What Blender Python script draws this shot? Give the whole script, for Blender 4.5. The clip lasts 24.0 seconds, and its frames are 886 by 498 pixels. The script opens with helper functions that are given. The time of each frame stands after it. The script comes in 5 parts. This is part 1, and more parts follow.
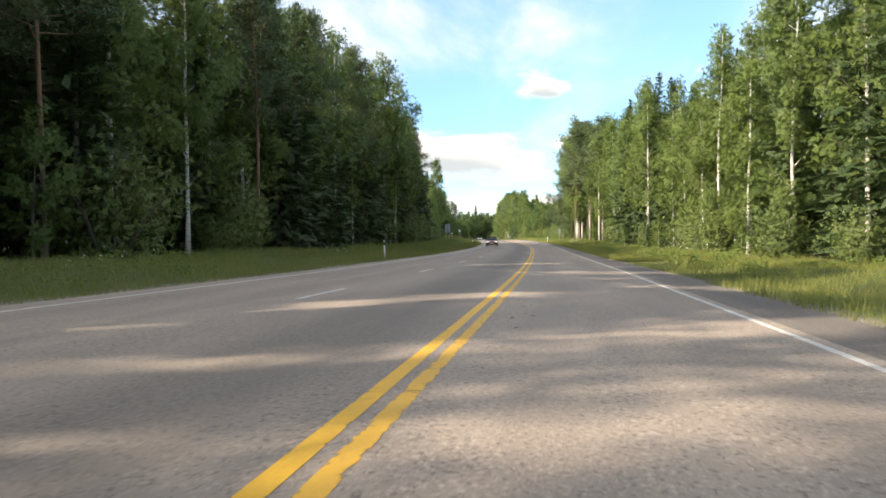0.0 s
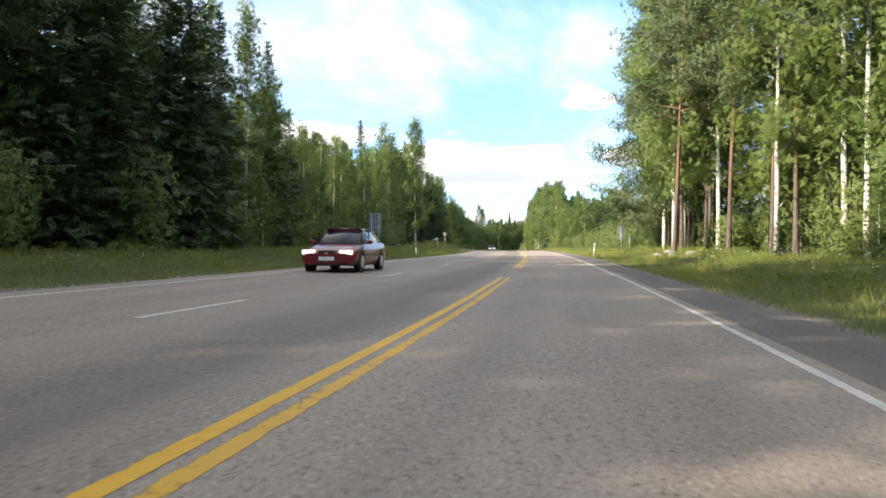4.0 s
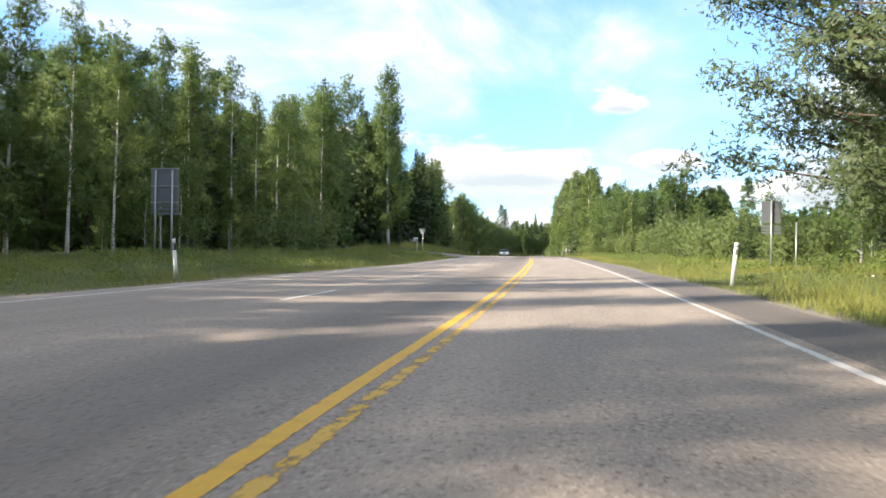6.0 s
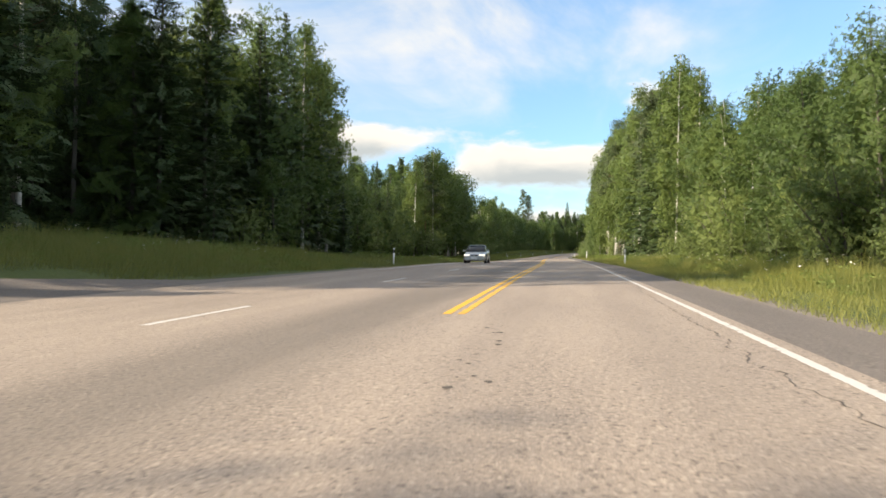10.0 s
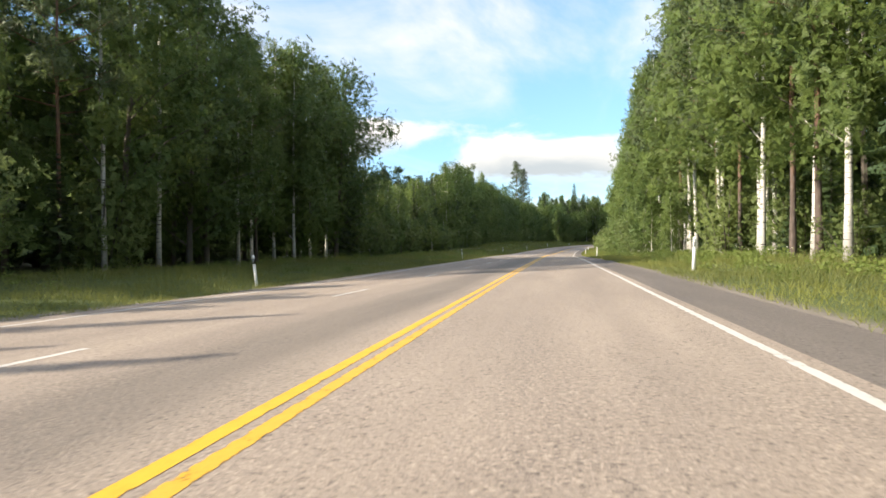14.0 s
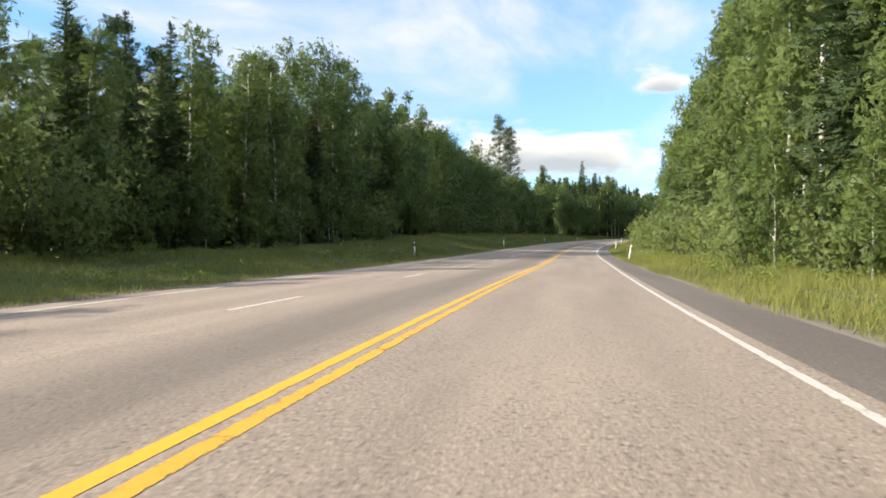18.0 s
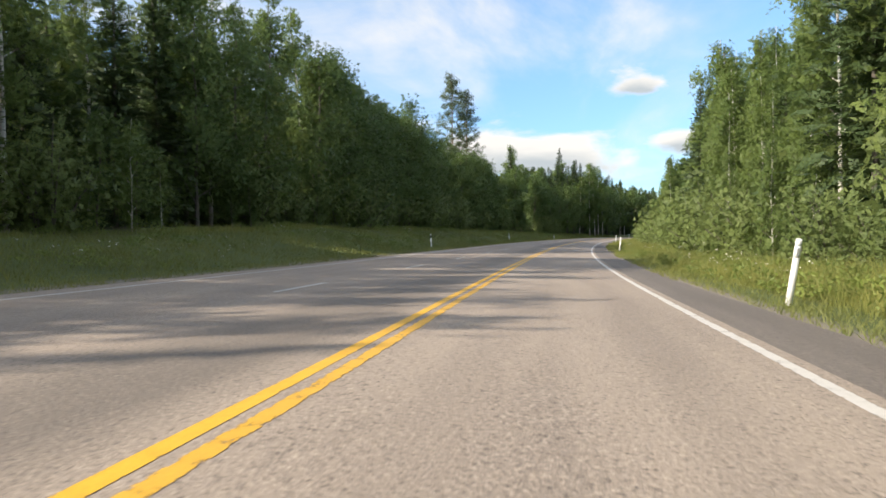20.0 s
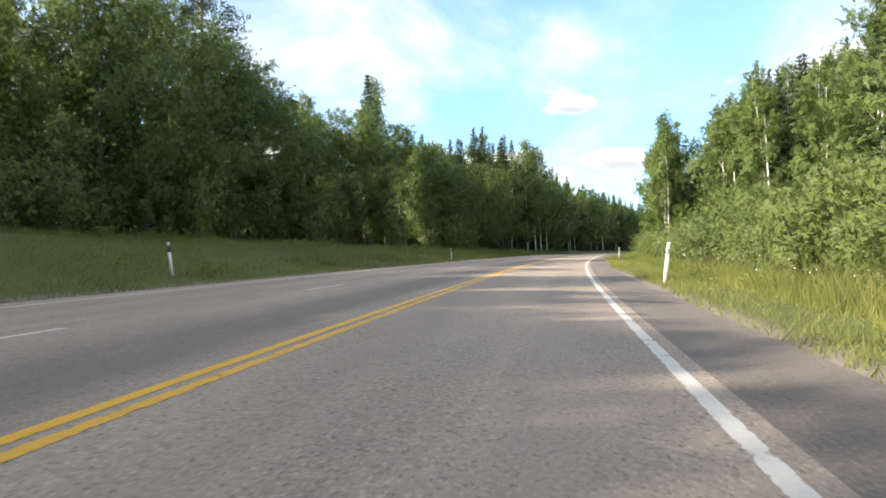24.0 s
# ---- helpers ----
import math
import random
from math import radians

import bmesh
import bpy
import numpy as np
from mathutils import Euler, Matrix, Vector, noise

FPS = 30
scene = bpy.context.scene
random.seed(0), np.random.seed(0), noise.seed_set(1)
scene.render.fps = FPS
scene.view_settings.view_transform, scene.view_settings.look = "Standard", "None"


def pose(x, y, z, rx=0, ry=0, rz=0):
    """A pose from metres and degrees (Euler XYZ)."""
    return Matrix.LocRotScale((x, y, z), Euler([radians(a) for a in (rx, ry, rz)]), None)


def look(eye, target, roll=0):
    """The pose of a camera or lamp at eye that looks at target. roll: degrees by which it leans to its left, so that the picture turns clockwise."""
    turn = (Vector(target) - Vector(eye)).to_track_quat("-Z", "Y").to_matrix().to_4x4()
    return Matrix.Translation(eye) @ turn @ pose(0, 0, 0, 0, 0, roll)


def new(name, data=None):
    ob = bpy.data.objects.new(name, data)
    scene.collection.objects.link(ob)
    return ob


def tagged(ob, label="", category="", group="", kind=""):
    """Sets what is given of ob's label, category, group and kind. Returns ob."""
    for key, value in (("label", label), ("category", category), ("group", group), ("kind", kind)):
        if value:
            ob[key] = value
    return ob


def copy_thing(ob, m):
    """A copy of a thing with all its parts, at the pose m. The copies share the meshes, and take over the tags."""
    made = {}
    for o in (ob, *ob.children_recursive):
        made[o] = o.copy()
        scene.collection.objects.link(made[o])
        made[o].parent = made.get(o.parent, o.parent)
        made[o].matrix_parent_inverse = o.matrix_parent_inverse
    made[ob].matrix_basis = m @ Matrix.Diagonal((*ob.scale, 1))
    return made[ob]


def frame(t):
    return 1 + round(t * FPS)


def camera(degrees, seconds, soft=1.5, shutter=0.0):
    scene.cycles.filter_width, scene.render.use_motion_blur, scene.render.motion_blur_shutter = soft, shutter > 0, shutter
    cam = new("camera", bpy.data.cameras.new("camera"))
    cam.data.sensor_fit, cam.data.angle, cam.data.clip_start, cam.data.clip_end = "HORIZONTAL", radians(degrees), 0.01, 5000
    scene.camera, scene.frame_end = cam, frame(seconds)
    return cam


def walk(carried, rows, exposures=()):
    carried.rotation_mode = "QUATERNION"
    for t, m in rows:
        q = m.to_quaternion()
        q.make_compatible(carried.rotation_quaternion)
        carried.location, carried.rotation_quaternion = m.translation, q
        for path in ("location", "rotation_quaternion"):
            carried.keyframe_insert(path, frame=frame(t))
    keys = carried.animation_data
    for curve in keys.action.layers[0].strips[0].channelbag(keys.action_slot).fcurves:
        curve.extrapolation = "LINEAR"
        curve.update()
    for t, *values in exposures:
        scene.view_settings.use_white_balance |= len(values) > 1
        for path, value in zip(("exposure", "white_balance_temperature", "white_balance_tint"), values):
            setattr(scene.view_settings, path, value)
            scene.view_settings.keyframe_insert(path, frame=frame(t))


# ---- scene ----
cam = camera(62.97, 24.0, soft=1.6, shutter=0.045)
# t, x, y, z, yaw, pitch, roll
ROWS = [
    (0.0, 0.352, 0.000, -0.033, 9.681, -0.742, 0.433),
    (0.5, 0.282, 11.032, -0.124, 9.634, -0.724, 0.376),
    (1.0, 0.158, 22.075, -0.211, 9.701, -0.683, 0.263),
    (1.5, -0.008, 33.114, -0.291, 9.905, -0.757, 0.151),
    (2.0, -0.253, 44.151, -0.355, 10.344, -0.785, 0.048),
    (2.5, -0.546, 55.185, -0.396, 10.982, -0.582, -0.077),
    (3.0, -0.949, 66.218, -0.408, 11.667, -0.349, -0.199),
    (3.5, -1.473, 77.249, -0.392, 12.372, -0.109, -0.321),
    (4.0, -2.126, 88.273, -0.348, 13.072, 0.118, -0.443),
    (4.5, -2.908, 99.289, -0.284, 13.736, 0.296, -0.561),
    (5.0, -3.814, 110.295, -0.208, 14.333, 0.366, -0.666),
    (5.5, -4.851, 121.284, -0.124, 14.863, 0.390, -0.798),
    (6.0, -5.984, 132.270, -0.035, 15.305, 0.365, -0.958),
    (6.5, -7.175, 143.244, 0.060, 15.760, 0.325, -1.045),
    (7.0, -8.429, 154.204, 0.157, 16.023, 0.315, -0.995),
    (7.5, -9.715, 165.130, 0.254, 16.228, 0.400, -0.783),
    (8.0, -11.055, 176.037, 0.346, 16.429, 0.433, -0.581),
    (8.5, -12.489, 186.920, 0.428, 16.631, 0.320, -0.393),
    (9.0, -13.986, 197.789, 0.501, 16.934, 0.150, -0.300),
    (9.5, -15.546, 208.625, 0.568, 17.372, 0.125, -0.337),
    (10.0, -17.170, 219.442, 0.625, 17.921, 0.114, -0.419),
    (10.5, -18.790, 230.246, 0.664, 18.253, 0.095, -0.414),
    (11.0, -20.449, 241.060, 0.685, 18.409, -0.017, -0.353),
    (11.5, -22.131, 251.882, 0.686, 18.448, -0.173, -0.264),
    (12.0, -23.821, 262.712, 0.666, 18.418, -0.335, -0.156),
    (12.5, -25.509, 273.549, 0.631, 18.361, -0.458, -0.028),
    (13.0, -27.189, 284.392, 0.584, 18.309, -0.484, 0.131),
    (13.5, -28.972, 295.235, 0.524, 18.371, -0.447, 0.276),
    (14.0, -30.745, 306.081, 0.459, 18.338, -0.396, 0.394),
    (14.5, -32.439, 316.917, 0.403, 18.265, -0.416, 0.447),
    (15.0, -34.139, 327.755, 0.346, 18.207, -0.467, 0.457),
    (15.5, -35.908, 338.589, 0.282, 18.259, -0.485, 0.444),
    (16.0, -37.700, 349.432, 0.217, 18.401, -0.507, 0.414),
    (16.5, -39.513, 360.288, 0.139, 18.607, -0.480, 0.346),
    (17.0, -41.345, 371.166, 0.048, 18.684, -0.493, 0.316),
    (17.5, -43.063, 382.039, -0.063, 18.717, -0.636, 0.323),
    (18.0, -44.771, 392.910, -0.180, 18.631, -0.702, 0.331),
    (18.5, -46.447, 403.784, -0.301, 18.422, -0.736, 0.352),
    (19.0, -48.068, 414.664, -0.419, 18.075, -0.754, 0.395),
    (19.5, -49.612, 425.556, -0.526, 17.563, -0.739, 0.472),
    (20.0, -51.061, 436.462, -0.616, 16.846, -0.640, 0.614),
    (20.5, -52.553, 447.383, -0.675, 16.211, -0.488, 0.764),
    (21.0, -53.931, 458.314, -0.706, 15.580, -0.311, 0.909),
    (21.5, -55.170, 469.247, -0.706, 15.081, -0.157, 1.010),
    (22.0, -56.292, 480.191, -0.678, 14.481, -0.001, 1.097),
    (22.5, -57.288, 491.133, -0.615, 13.984, 0.208, 1.164),
    (23.0, -58.176, 502.079, -0.526, 13.373, 0.424, 1.294),
    (23.5, -58.884, 513.029, -0.431, 12.699, 0.615, 1.388),
    (24.0, -59.489, 523.998, -0.325, 12.010, 0.752, 1.461),
]
walk(cam, [(t, pose(x, y, z, 90 + pitch, roll, yaw)) for t, x, y, z, yaw, pitch, roll in ROWS], exposures=[(t, e, k, 10) for t, e, k in ((0.0, 1.25, 7200), (1.0, 1.65, 7200), (2.5, 1.6, 7100), (5.0, 1.38, 6900), (6.0, 1.35, 6700), (7.0, 0.70, 6600), (8.0, 0.62, 6650), (9.0, 0.62, 6750), (10.0, 0.95, 7300), (12.5, 1.4, 7100), (13.2, 1.3, 6900), (14.0, 1.1, 6900), (15.0, 0.95, 6700), (16.0, 1.45, 6950), (17.0, 1.4, 7000), (18.0, 1.0, 6800), (20.0, 0.9, 6800), (21.0, 1.3, 6700), (22.0, 1.08, 7000), (23.0, 1.32, 7200), (24.0, 1.35, 7000))])

# ---- light ----
SUN_AZ, SUN_EL = 216.0, 30.0      # degrees: where the sun stands, counter-clockwise from +x, and its height
world = bpy.data.worlds.new("sky")
scene.world = world
world.use_nodes = True
wn, wl = world.node_tree.nodes, world.node_tree.links
wn.clear()
w_out = wn.new("ShaderNodeOutputWorld")
w_sky = wn.new("ShaderNodeTexSky")
w_sky.sky_type, w_sky.sun_disc = "NISHITA", False
w_sky.sun_elevation = radians(SUN_EL)
w_sky.sun_rotation = radians(90.0 - SUN_AZ)
w_sky.air_density, w_sky.dust_density, w_sky.ozone_density = 1.0, 0.25, 1.6
w_bg = wn.new("ShaderNodeBackground")
w_bg.inputs["Strength"].default_value = 0.145
w_tint = wn.new("ShaderNodeMix")
w_tint.data_type, w_tint.blend_type = "RGBA", "MULTIPLY"
w_tint.inputs["Factor"].default_value = 1.0
wl.new(w_sky.outputs[0], w_tint.inputs[6])

# clouds: wisps stretched along the sky and a low bank of heaps near the horizon
w_co = wn.new("ShaderNodeTexCoord")
w_sep = wn.new("ShaderNodeSeparateXYZ")
wl.new(w_co.outputs["Generated"], w_sep.inputs[0])


def wmath(op, a, b=None, c=None):
    n = wn.new("ShaderNodeMath")
    n.operation = op
    for i, v in enumerate((a, b, c)):
        if v is None:
            continue
        if isinstance(v, (int, float)):
            n.inputs[i].default_value = v
        else:
            wl.new(v, n.inputs[i])
    return n.outputs[0]


def wnoise(vec, scale, detail, rough, distort=0.0):
    n = wn.new("ShaderNodeTexNoise")
    n.inputs["Scale"].default_value, n.inputs["Detail"].default_value = scale, detail
    n.inputs["Roughness"].default_value, n.inputs["Distortion"].default_value = rough, distort
    wl.new(vec, n.inputs["Vector"])
    return n.outputs["Fac"]


def wramp(fac, a, b):
    n = wn.new("ShaderNodeMapRange")
    n.interpolation_type = "SMOOTHSTEP"
    n.inputs["From Min"].default_value, n.inputs["From Max"].default_value = a, b
    wl.new(fac, n.inputs["Value"])
    return n.outputs["Result"]


w_z = wmath("MAXIMUM", w_sep.outputs["Z"], 0.02)
w_den = wmath("ADD", w_z, 0.12)
w_px, w_py = wmath("DIVIDE", w_sep.outputs["X"], w_den), wmath("DIVIDE", w_sep.outputs["Y"], w_den)
w_comb = wn.new("ShaderNodeCombineXYZ")
wl.new(w_px, w_comb.inputs[0])
wl.new(w_py, w_comb.inputs[1])
w_map = wn.new("ShaderNodeMapping")
w_map.inputs["Location"].default_value = (3.1, 0.4, 0.0)
w_map.inputs["Rotation"].default_value = (0, 0, radians(-28))
w_map.inputs["Scale"].default_value = (1.0, 0.42, 1.0)
wl.new(w_comb.outputs[0], w_map.inputs[0])
w_wisp = wramp(wnoise(w_map.outputs[0], 1.25, 8.0, 0.56, 0.7), 0.39, 0.72)
w_thin = wramp(wnoise(w_map.outputs[0], 3.4, 5.0, 0.6, 0.4), 0.25, 0.65)
w_wisp = wmath("MULTIPLY", w_wisp, wmath("ADD", wmath("MULTIPLY", w_thin, 0.45), 0.5))
# extra wisps overhead, out of view, added to brighten and neutralise the fill light
w_wisp = wmath("MINIMUM", wmath("MULTIPLY", w_wisp, wmath("ADD", wmath("MULTIPLY", wramp(w_sep.outputs["Z"], 0.02, 0.62), 1.5), 0.42)), 1.0)
w_blue = wn.new("ShaderNodeMix")             # clear northern air: the blue reaches down to the horizon
w_blue.data_type = "RGBA"
wl.new(wramp(w_sep.outputs["Z"], 0.0, 0.45), w_blue.inputs["Factor"])
w_blue.inputs[6].default_value, w_blue.inputs[7].default_value = (0.45, 0.63, 0.86, 1), (0.76, 0.92, 1.0, 1)
wl.new(w_blue.outputs[2], w_tint.inputs[7])
wl.new(w_tint.outputs[2], w_bg.inputs["Color"])


w_az = wmath("MULTIPLY", wmath("ARCTAN2", wmath("MULTIPLY", w_sep.outputs["X"], -1.0), w_sep.outputs["Y"]), 57.2958)
w_el = wmath("MULTIPLY", wmath("ARCSINE", w_sep.outputs["Z"]), 57.2958)


def bank(az, el, wide, high):
    """Where a heap of cloud stands in the sky: degrees to the left of the y axis, degrees up, half its width and height."""
    u = wmath("DIVIDE", wmath("SUBTRACT", w_az, az), wide)
    v = wmath("DIVIDE", wmath("SUBTRACT", w_el, el), high)
    return wmath("EXPONENT", wmath("MULTIPLY", wmath("ADD", wmath("MULTIPLY", u, u), wmath("MULTIPLY", v, v)), -1.0))


w_banks = w_bases = None
for az, el, wide, high in ((10.0, 6.6, 8.5, 2.3), (25.0, 8.5, 6.0, 2.4), (-14.5, 11.0, 5.5, 4.8), (-13.0, 5.0, 6.0, 1.6), (1.5, 11.4, 2.4, 0.9), (-2.0, 7.2, 3.5, 1.0), (45.0, 7.0, 10.0, 3.0), (-40.0, 8.0, 10.0, 3.0), (12.0, 2.5, 30.0, 1.2)):
    w_banks = bank(az, el, wide, high) if w_banks is None else wmath("MAXIMUM", w_banks, bank(az, el, wide, high))
    base = bank(az, el - 0.75 * high, wide * 0.9, high * 0.6)
    w_bases = base if w_bases is None else wmath("MAXIMUM", w_bases, base)


def heap(lift):
    m = wn.new("ShaderNodeMapping")
    m.inputs["Location"].default_value = (0.62, 0.15, 0.1 + lift)
    m.inputs["Scale"].default_value = (1.0, 1.0, 2.3)
    wl.new(w_co.outputs["Generated"], m.inputs[0])
    return wmath("ADD", wnoise(m.outputs[0], 8.5, 8.0, 0.56, 0.25), wmath("MULTIPLY", wmath("SUBTRACT", w_banks, 0.42), 0.46))


w_heap = wramp(heap(0.0), 0.47, 0.70)
w_under = wmath("MULTIPLY", wramp(wmath("ADD", w_bases, wmath("MULTIPLY", heap(0.05), 1.1)), 0.70, 1.40), 1.0)
w_mask = wmath("MAXIMUM", wmath("MULTIPLY", w_wisp, 0.92), w_heap)
w_cc = wn.new("ShaderNodeMix")
w_cc.data_type = "RGBA"
wl.new(wmath("MULTIPLY", w_under, w_heap), w_cc.inputs["Factor"])
w_cc.inputs[6].default_value = (1.0, 0.99, 0.97, 1)
w_cc.inputs[7].default_value = (0.56, 0.63, 0.69, 1)
w_cloud = wn.new("ShaderNodeBackground")
w_cloud.inputs["Strength"].default_value = 0.56
wl.new(w_cc.outputs[2], w_cloud.inputs["Color"])
w_mix = wn.new("ShaderNodeMixShader")
wl.new(w_mask, w_mix.inputs[0])
wl.new(w_bg.outputs[0], w_mix.inputs[1])
wl.new(w_cloud.outputs[0], w_mix.inputs[2])
wl.new(w_mix.outputs[0], w_out.inputs["Surface"])

sun_data = bpy.data.lights.new("sun", "SUN")
sun_data.energy, sun_data.angle, sun_data.color = 4.3, radians(0.6), (1.0, 0.90, 0.765)
sun = new("sun", sun_data)
_d = Vector((math.cos(radians(SUN_AZ)) * math.cos(radians(SUN_EL)), math.sin(radians(SUN_AZ)) * math.cos(radians(SUN_EL)), math.sin(radians(SUN_EL))))
sun.matrix_world = look(_d * 100, (0, 0, 0))

# ---- materials ----


class Nodes:
    """Short hand for a node material."""

    def __init__(self, name):
        self.mat = bpy.data.materials.new(name)
        self.mat.use_nodes = True
        self.n, self.l = self.mat.node_tree.nodes, self.mat.node_tree.links
        self.bsdf = self.n["Principled BSDF"]
        self.out = self.n["Material Output"]

    def set(self, **kw):
        for k, v in kw.items():
            self.plug(v, self.bsdf.inputs[k.replace("_", " ")])
        return self

    def plug(self, v, socket):
        if hasattr(v, "is_output"):
            self.l.new(v, socket)
        elif isinstance(v, tuple) and len(v) == 3 and socket.type == "RGBA":
            socket.default_value = (*v, 1)
        else:
            socket.default_value = v

    def coord(self, kind="Object"):
        if kind == "Position":
            return self.n.new("ShaderNodeNewGeometry").outputs["Position"]
        return self.n.new("ShaderNodeTexCoord").outputs[kind]

    def mapping(self, vec, scale=(1, 1, 1), loc=(0, 0, 0), rot=(0, 0, 0)):
        m = self.n.new("ShaderNodeMapping")
        m.inputs["Scale"].default_value, m.inputs["Location"].default_value, m.inputs["Rotation"].default_value = scale, loc, rot
        self.l.new(vec, m.inputs[0])
        return m.outputs[0]

    def noise(self, vec, scale, detail=4.0, rough=0.55, distort=0.0):
        t = self.n.new("ShaderNodeTexNoise")
        t.inputs["Scale"].default_value, t.inputs["Detail"].default_value = scale, detail
        t.inputs["Roughness"].default_value, t.inputs["Distortion"].default_value = rough, distort
        self.l.new(vec, t.inputs["Vector"])
        return t.outputs["Fac"]

    def voronoi(self, vec, scale, feature="F1", out="Distance"):
        t = self.n.new("ShaderNodeTexVoronoi")
        t.feature = feature
        t.inputs["Scale"].default_value = scale
        self.l.new(vec, t.inputs["Vector"])
        return t.outputs[out]

    def ramp(self, fac, a, b, lo=0.0, hi=1.0):
        t = self.n.new("ShaderNodeMapRange")
        t.interpolation_type = "SMOOTHSTEP"
        for k, v in (("From Min", a), ("From Max", b), ("To Min", lo), ("To Max", hi)):
            t.inputs[k].default_value = v
        self.l.new(fac, t.inputs["Value"])
        return t.outputs["Result"]

    def math(self, op, a, b=0.0):
        t = self.n.new("ShaderNodeMath")
        t.operation = op
        self.plug(a, t.inputs[0])
        self.plug(b, t.inputs[1])
        return t.outputs[0]

    def mix(self, fac, a, b, blend="MIX"):
        t = self.n.new("ShaderNodeMix")
        t.data_type, t.blend_type = "RGBA", blend
        self.plug(fac, t.inputs["Factor"])
        self.plug(a, t.inputs[6])
        self.plug(b, t.inputs[7])
        return t.outputs[2]

    def bump(self, height, strength=0.3, distance=0.01):
        t = self.n.new("ShaderNodeBump")
        t.inputs["Strength"].default_value, t.inputs["Distance"].default_value = strength, distance
        self.l.new(height, t.inputs["Height"])
        self.l.new(t.outputs[0], self.bsdf.inputs["Normal"])
        return self

    def object_random(self):
        return self.n.new("ShaderNodeObjectInfo").outputs["Random"]

    def island(self):
        return self.n.new("ShaderNodeNewGeometry").outputs["Random Per Island"]

    def split(self, vec):
        t = self.n.new("ShaderNodeSeparateXYZ")
        self.l.new(vec, t.inputs[0])
        return t.outputs


def leaf_material(name, dark, mid, light, translucent=0.3, rough=0.5, lace=0.0):
    m = Nodes(name)
    base = m.mix(m.ramp(m.island(), 0.0, 1.0, 0.25, 0.60) if lace else m.ramp(m.island(), 0.0, 1.0, 0.15, 0.75), dark, light)
    base = m.mix(m.ramp(m.object_random(), 0.0, 1.0, 0.0, 0.55), base, mid)
    base = m.mix(1.0, base, m.mix(m.object_random(), (0.70, 0.76, 0.80), (1.22, 1.14, 1.0)), "MULTIPLY")
    patch = m.noise(m.coord("Object"), 0.45, 3.0)
    base = m.mix(m.ramp(patch, 0.35, 0.7, 0.0, 0.45), base, light)
    if lace:                                  # every small leaf has a tone of its own
        tone = m.n.new("ShaderNodeSeparateColor")
        m.l.new(m.voronoi(m.coord("Object"), lace, out="Color"), tone.inputs[0])
        base = m.mix(m.ramp(tone.outputs[0], 0.35, 1.0, 0.0, 0.75), base, light)
        base = m.mix(m.ramp(tone.outputs[1], 0.45, 1.0, 0.0, 0.65), base, tuple(c * 0.6 for c in dark))
    m.set(Base_Color=base, Roughness=rough)
    m.bsdf.inputs["Specular IOR Level"].default_value = 0.2
    tr = m.n.new("ShaderNodeBsdfTranslucent")
    m.l.new(m.mix(0.6, base, light), tr.inputs["Color"])
    mx = m.n.new("ShaderNodeMixShader")
    mx.inputs[0].default_value = translucent
    m.l.new(m.bsdf.outputs[0], mx.inputs[1])
    m.l.new(tr.outputs[0], mx.inputs[2])
    m.l.new(mx.outputs[0], m.out.inputs["Surface"])
    if lace:                                  # each spray is broken up into small leaves with gaps between them
        gap = m.n.new("ShaderNodeBsdfTransparent")
        cut = m.n.new("ShaderNodeMixShader")
        m.l.new(m.ramp(m.voronoi(m.coord("Object"), lace), 0.57, 0.60), cut.inputs[0])
        m.l.new(mx.outputs[0], cut.inputs[1])
        m.l.new(gap.outputs[0], cut.inputs[2])
        m.l.new(cut.outputs[0], m.out.inputs["Surface"])
    return m.mat


MAT_BIRCH_LEAF = leaf_material("birch_leaves", (0.078, 0.130, 0.034), (0.124, 0.178, 0.050), (0.188, 0.250, 0.074), 0.40, 0.5, 21.0)
MAT_ASPEN_LEAF = leaf_material("broad_leaves", (0.060, 0.110, 0.030), (0.094, 0.148, 0.044), (0.146, 0.208, 0.066), 0.38, 0.5, 19.0)
MAT_WILLOW_LEAF = leaf_material("willow_leaves", (0.100, 0.150, 0.042), (0.145, 0.200, 0.060), (0.215, 0.270, 0.095), 0.40, 0.5, 23.0)
MAT_SPRUCE = leaf_material("spruce_needles", (0.038, 0.068, 0.028), (0.052, 0.086, 0.035), (0.080, 0.118, 0.045), 0.20, 0.5, 11.0)
MAT_PINE = leaf_material("pine_needles", (0.056, 0.086, 0.040), (0.078, 0.112, 0.050), (0.130, 0.166, 0.074), 0.22, 0.5, 15.0)
MAT_GRASS = leaf_material("tall_grass", (0.120, 0.165, 0.036), (0.190, 0.230, 0.058), (0.310, 0.300, 0.105), 0.35)
MAT_DRY = leaf_material("dry_grass", (0.165, 0.205, 0.050), (0.245, 0.270, 0.072), (0.340, 0.335, 0.118), 0.35)
MAT_HERB = leaf_material("verge_herbs", (0.105, 0.165, 0.036), (0.160, 0.220, 0.052), (0.250, 0.300, 0.090), 0.30)
MAT_FLOWER = Nodes("meadow_flowers").set(Base_Color=(0.75, 0.73, 0.66), Roughness=0.7).mat


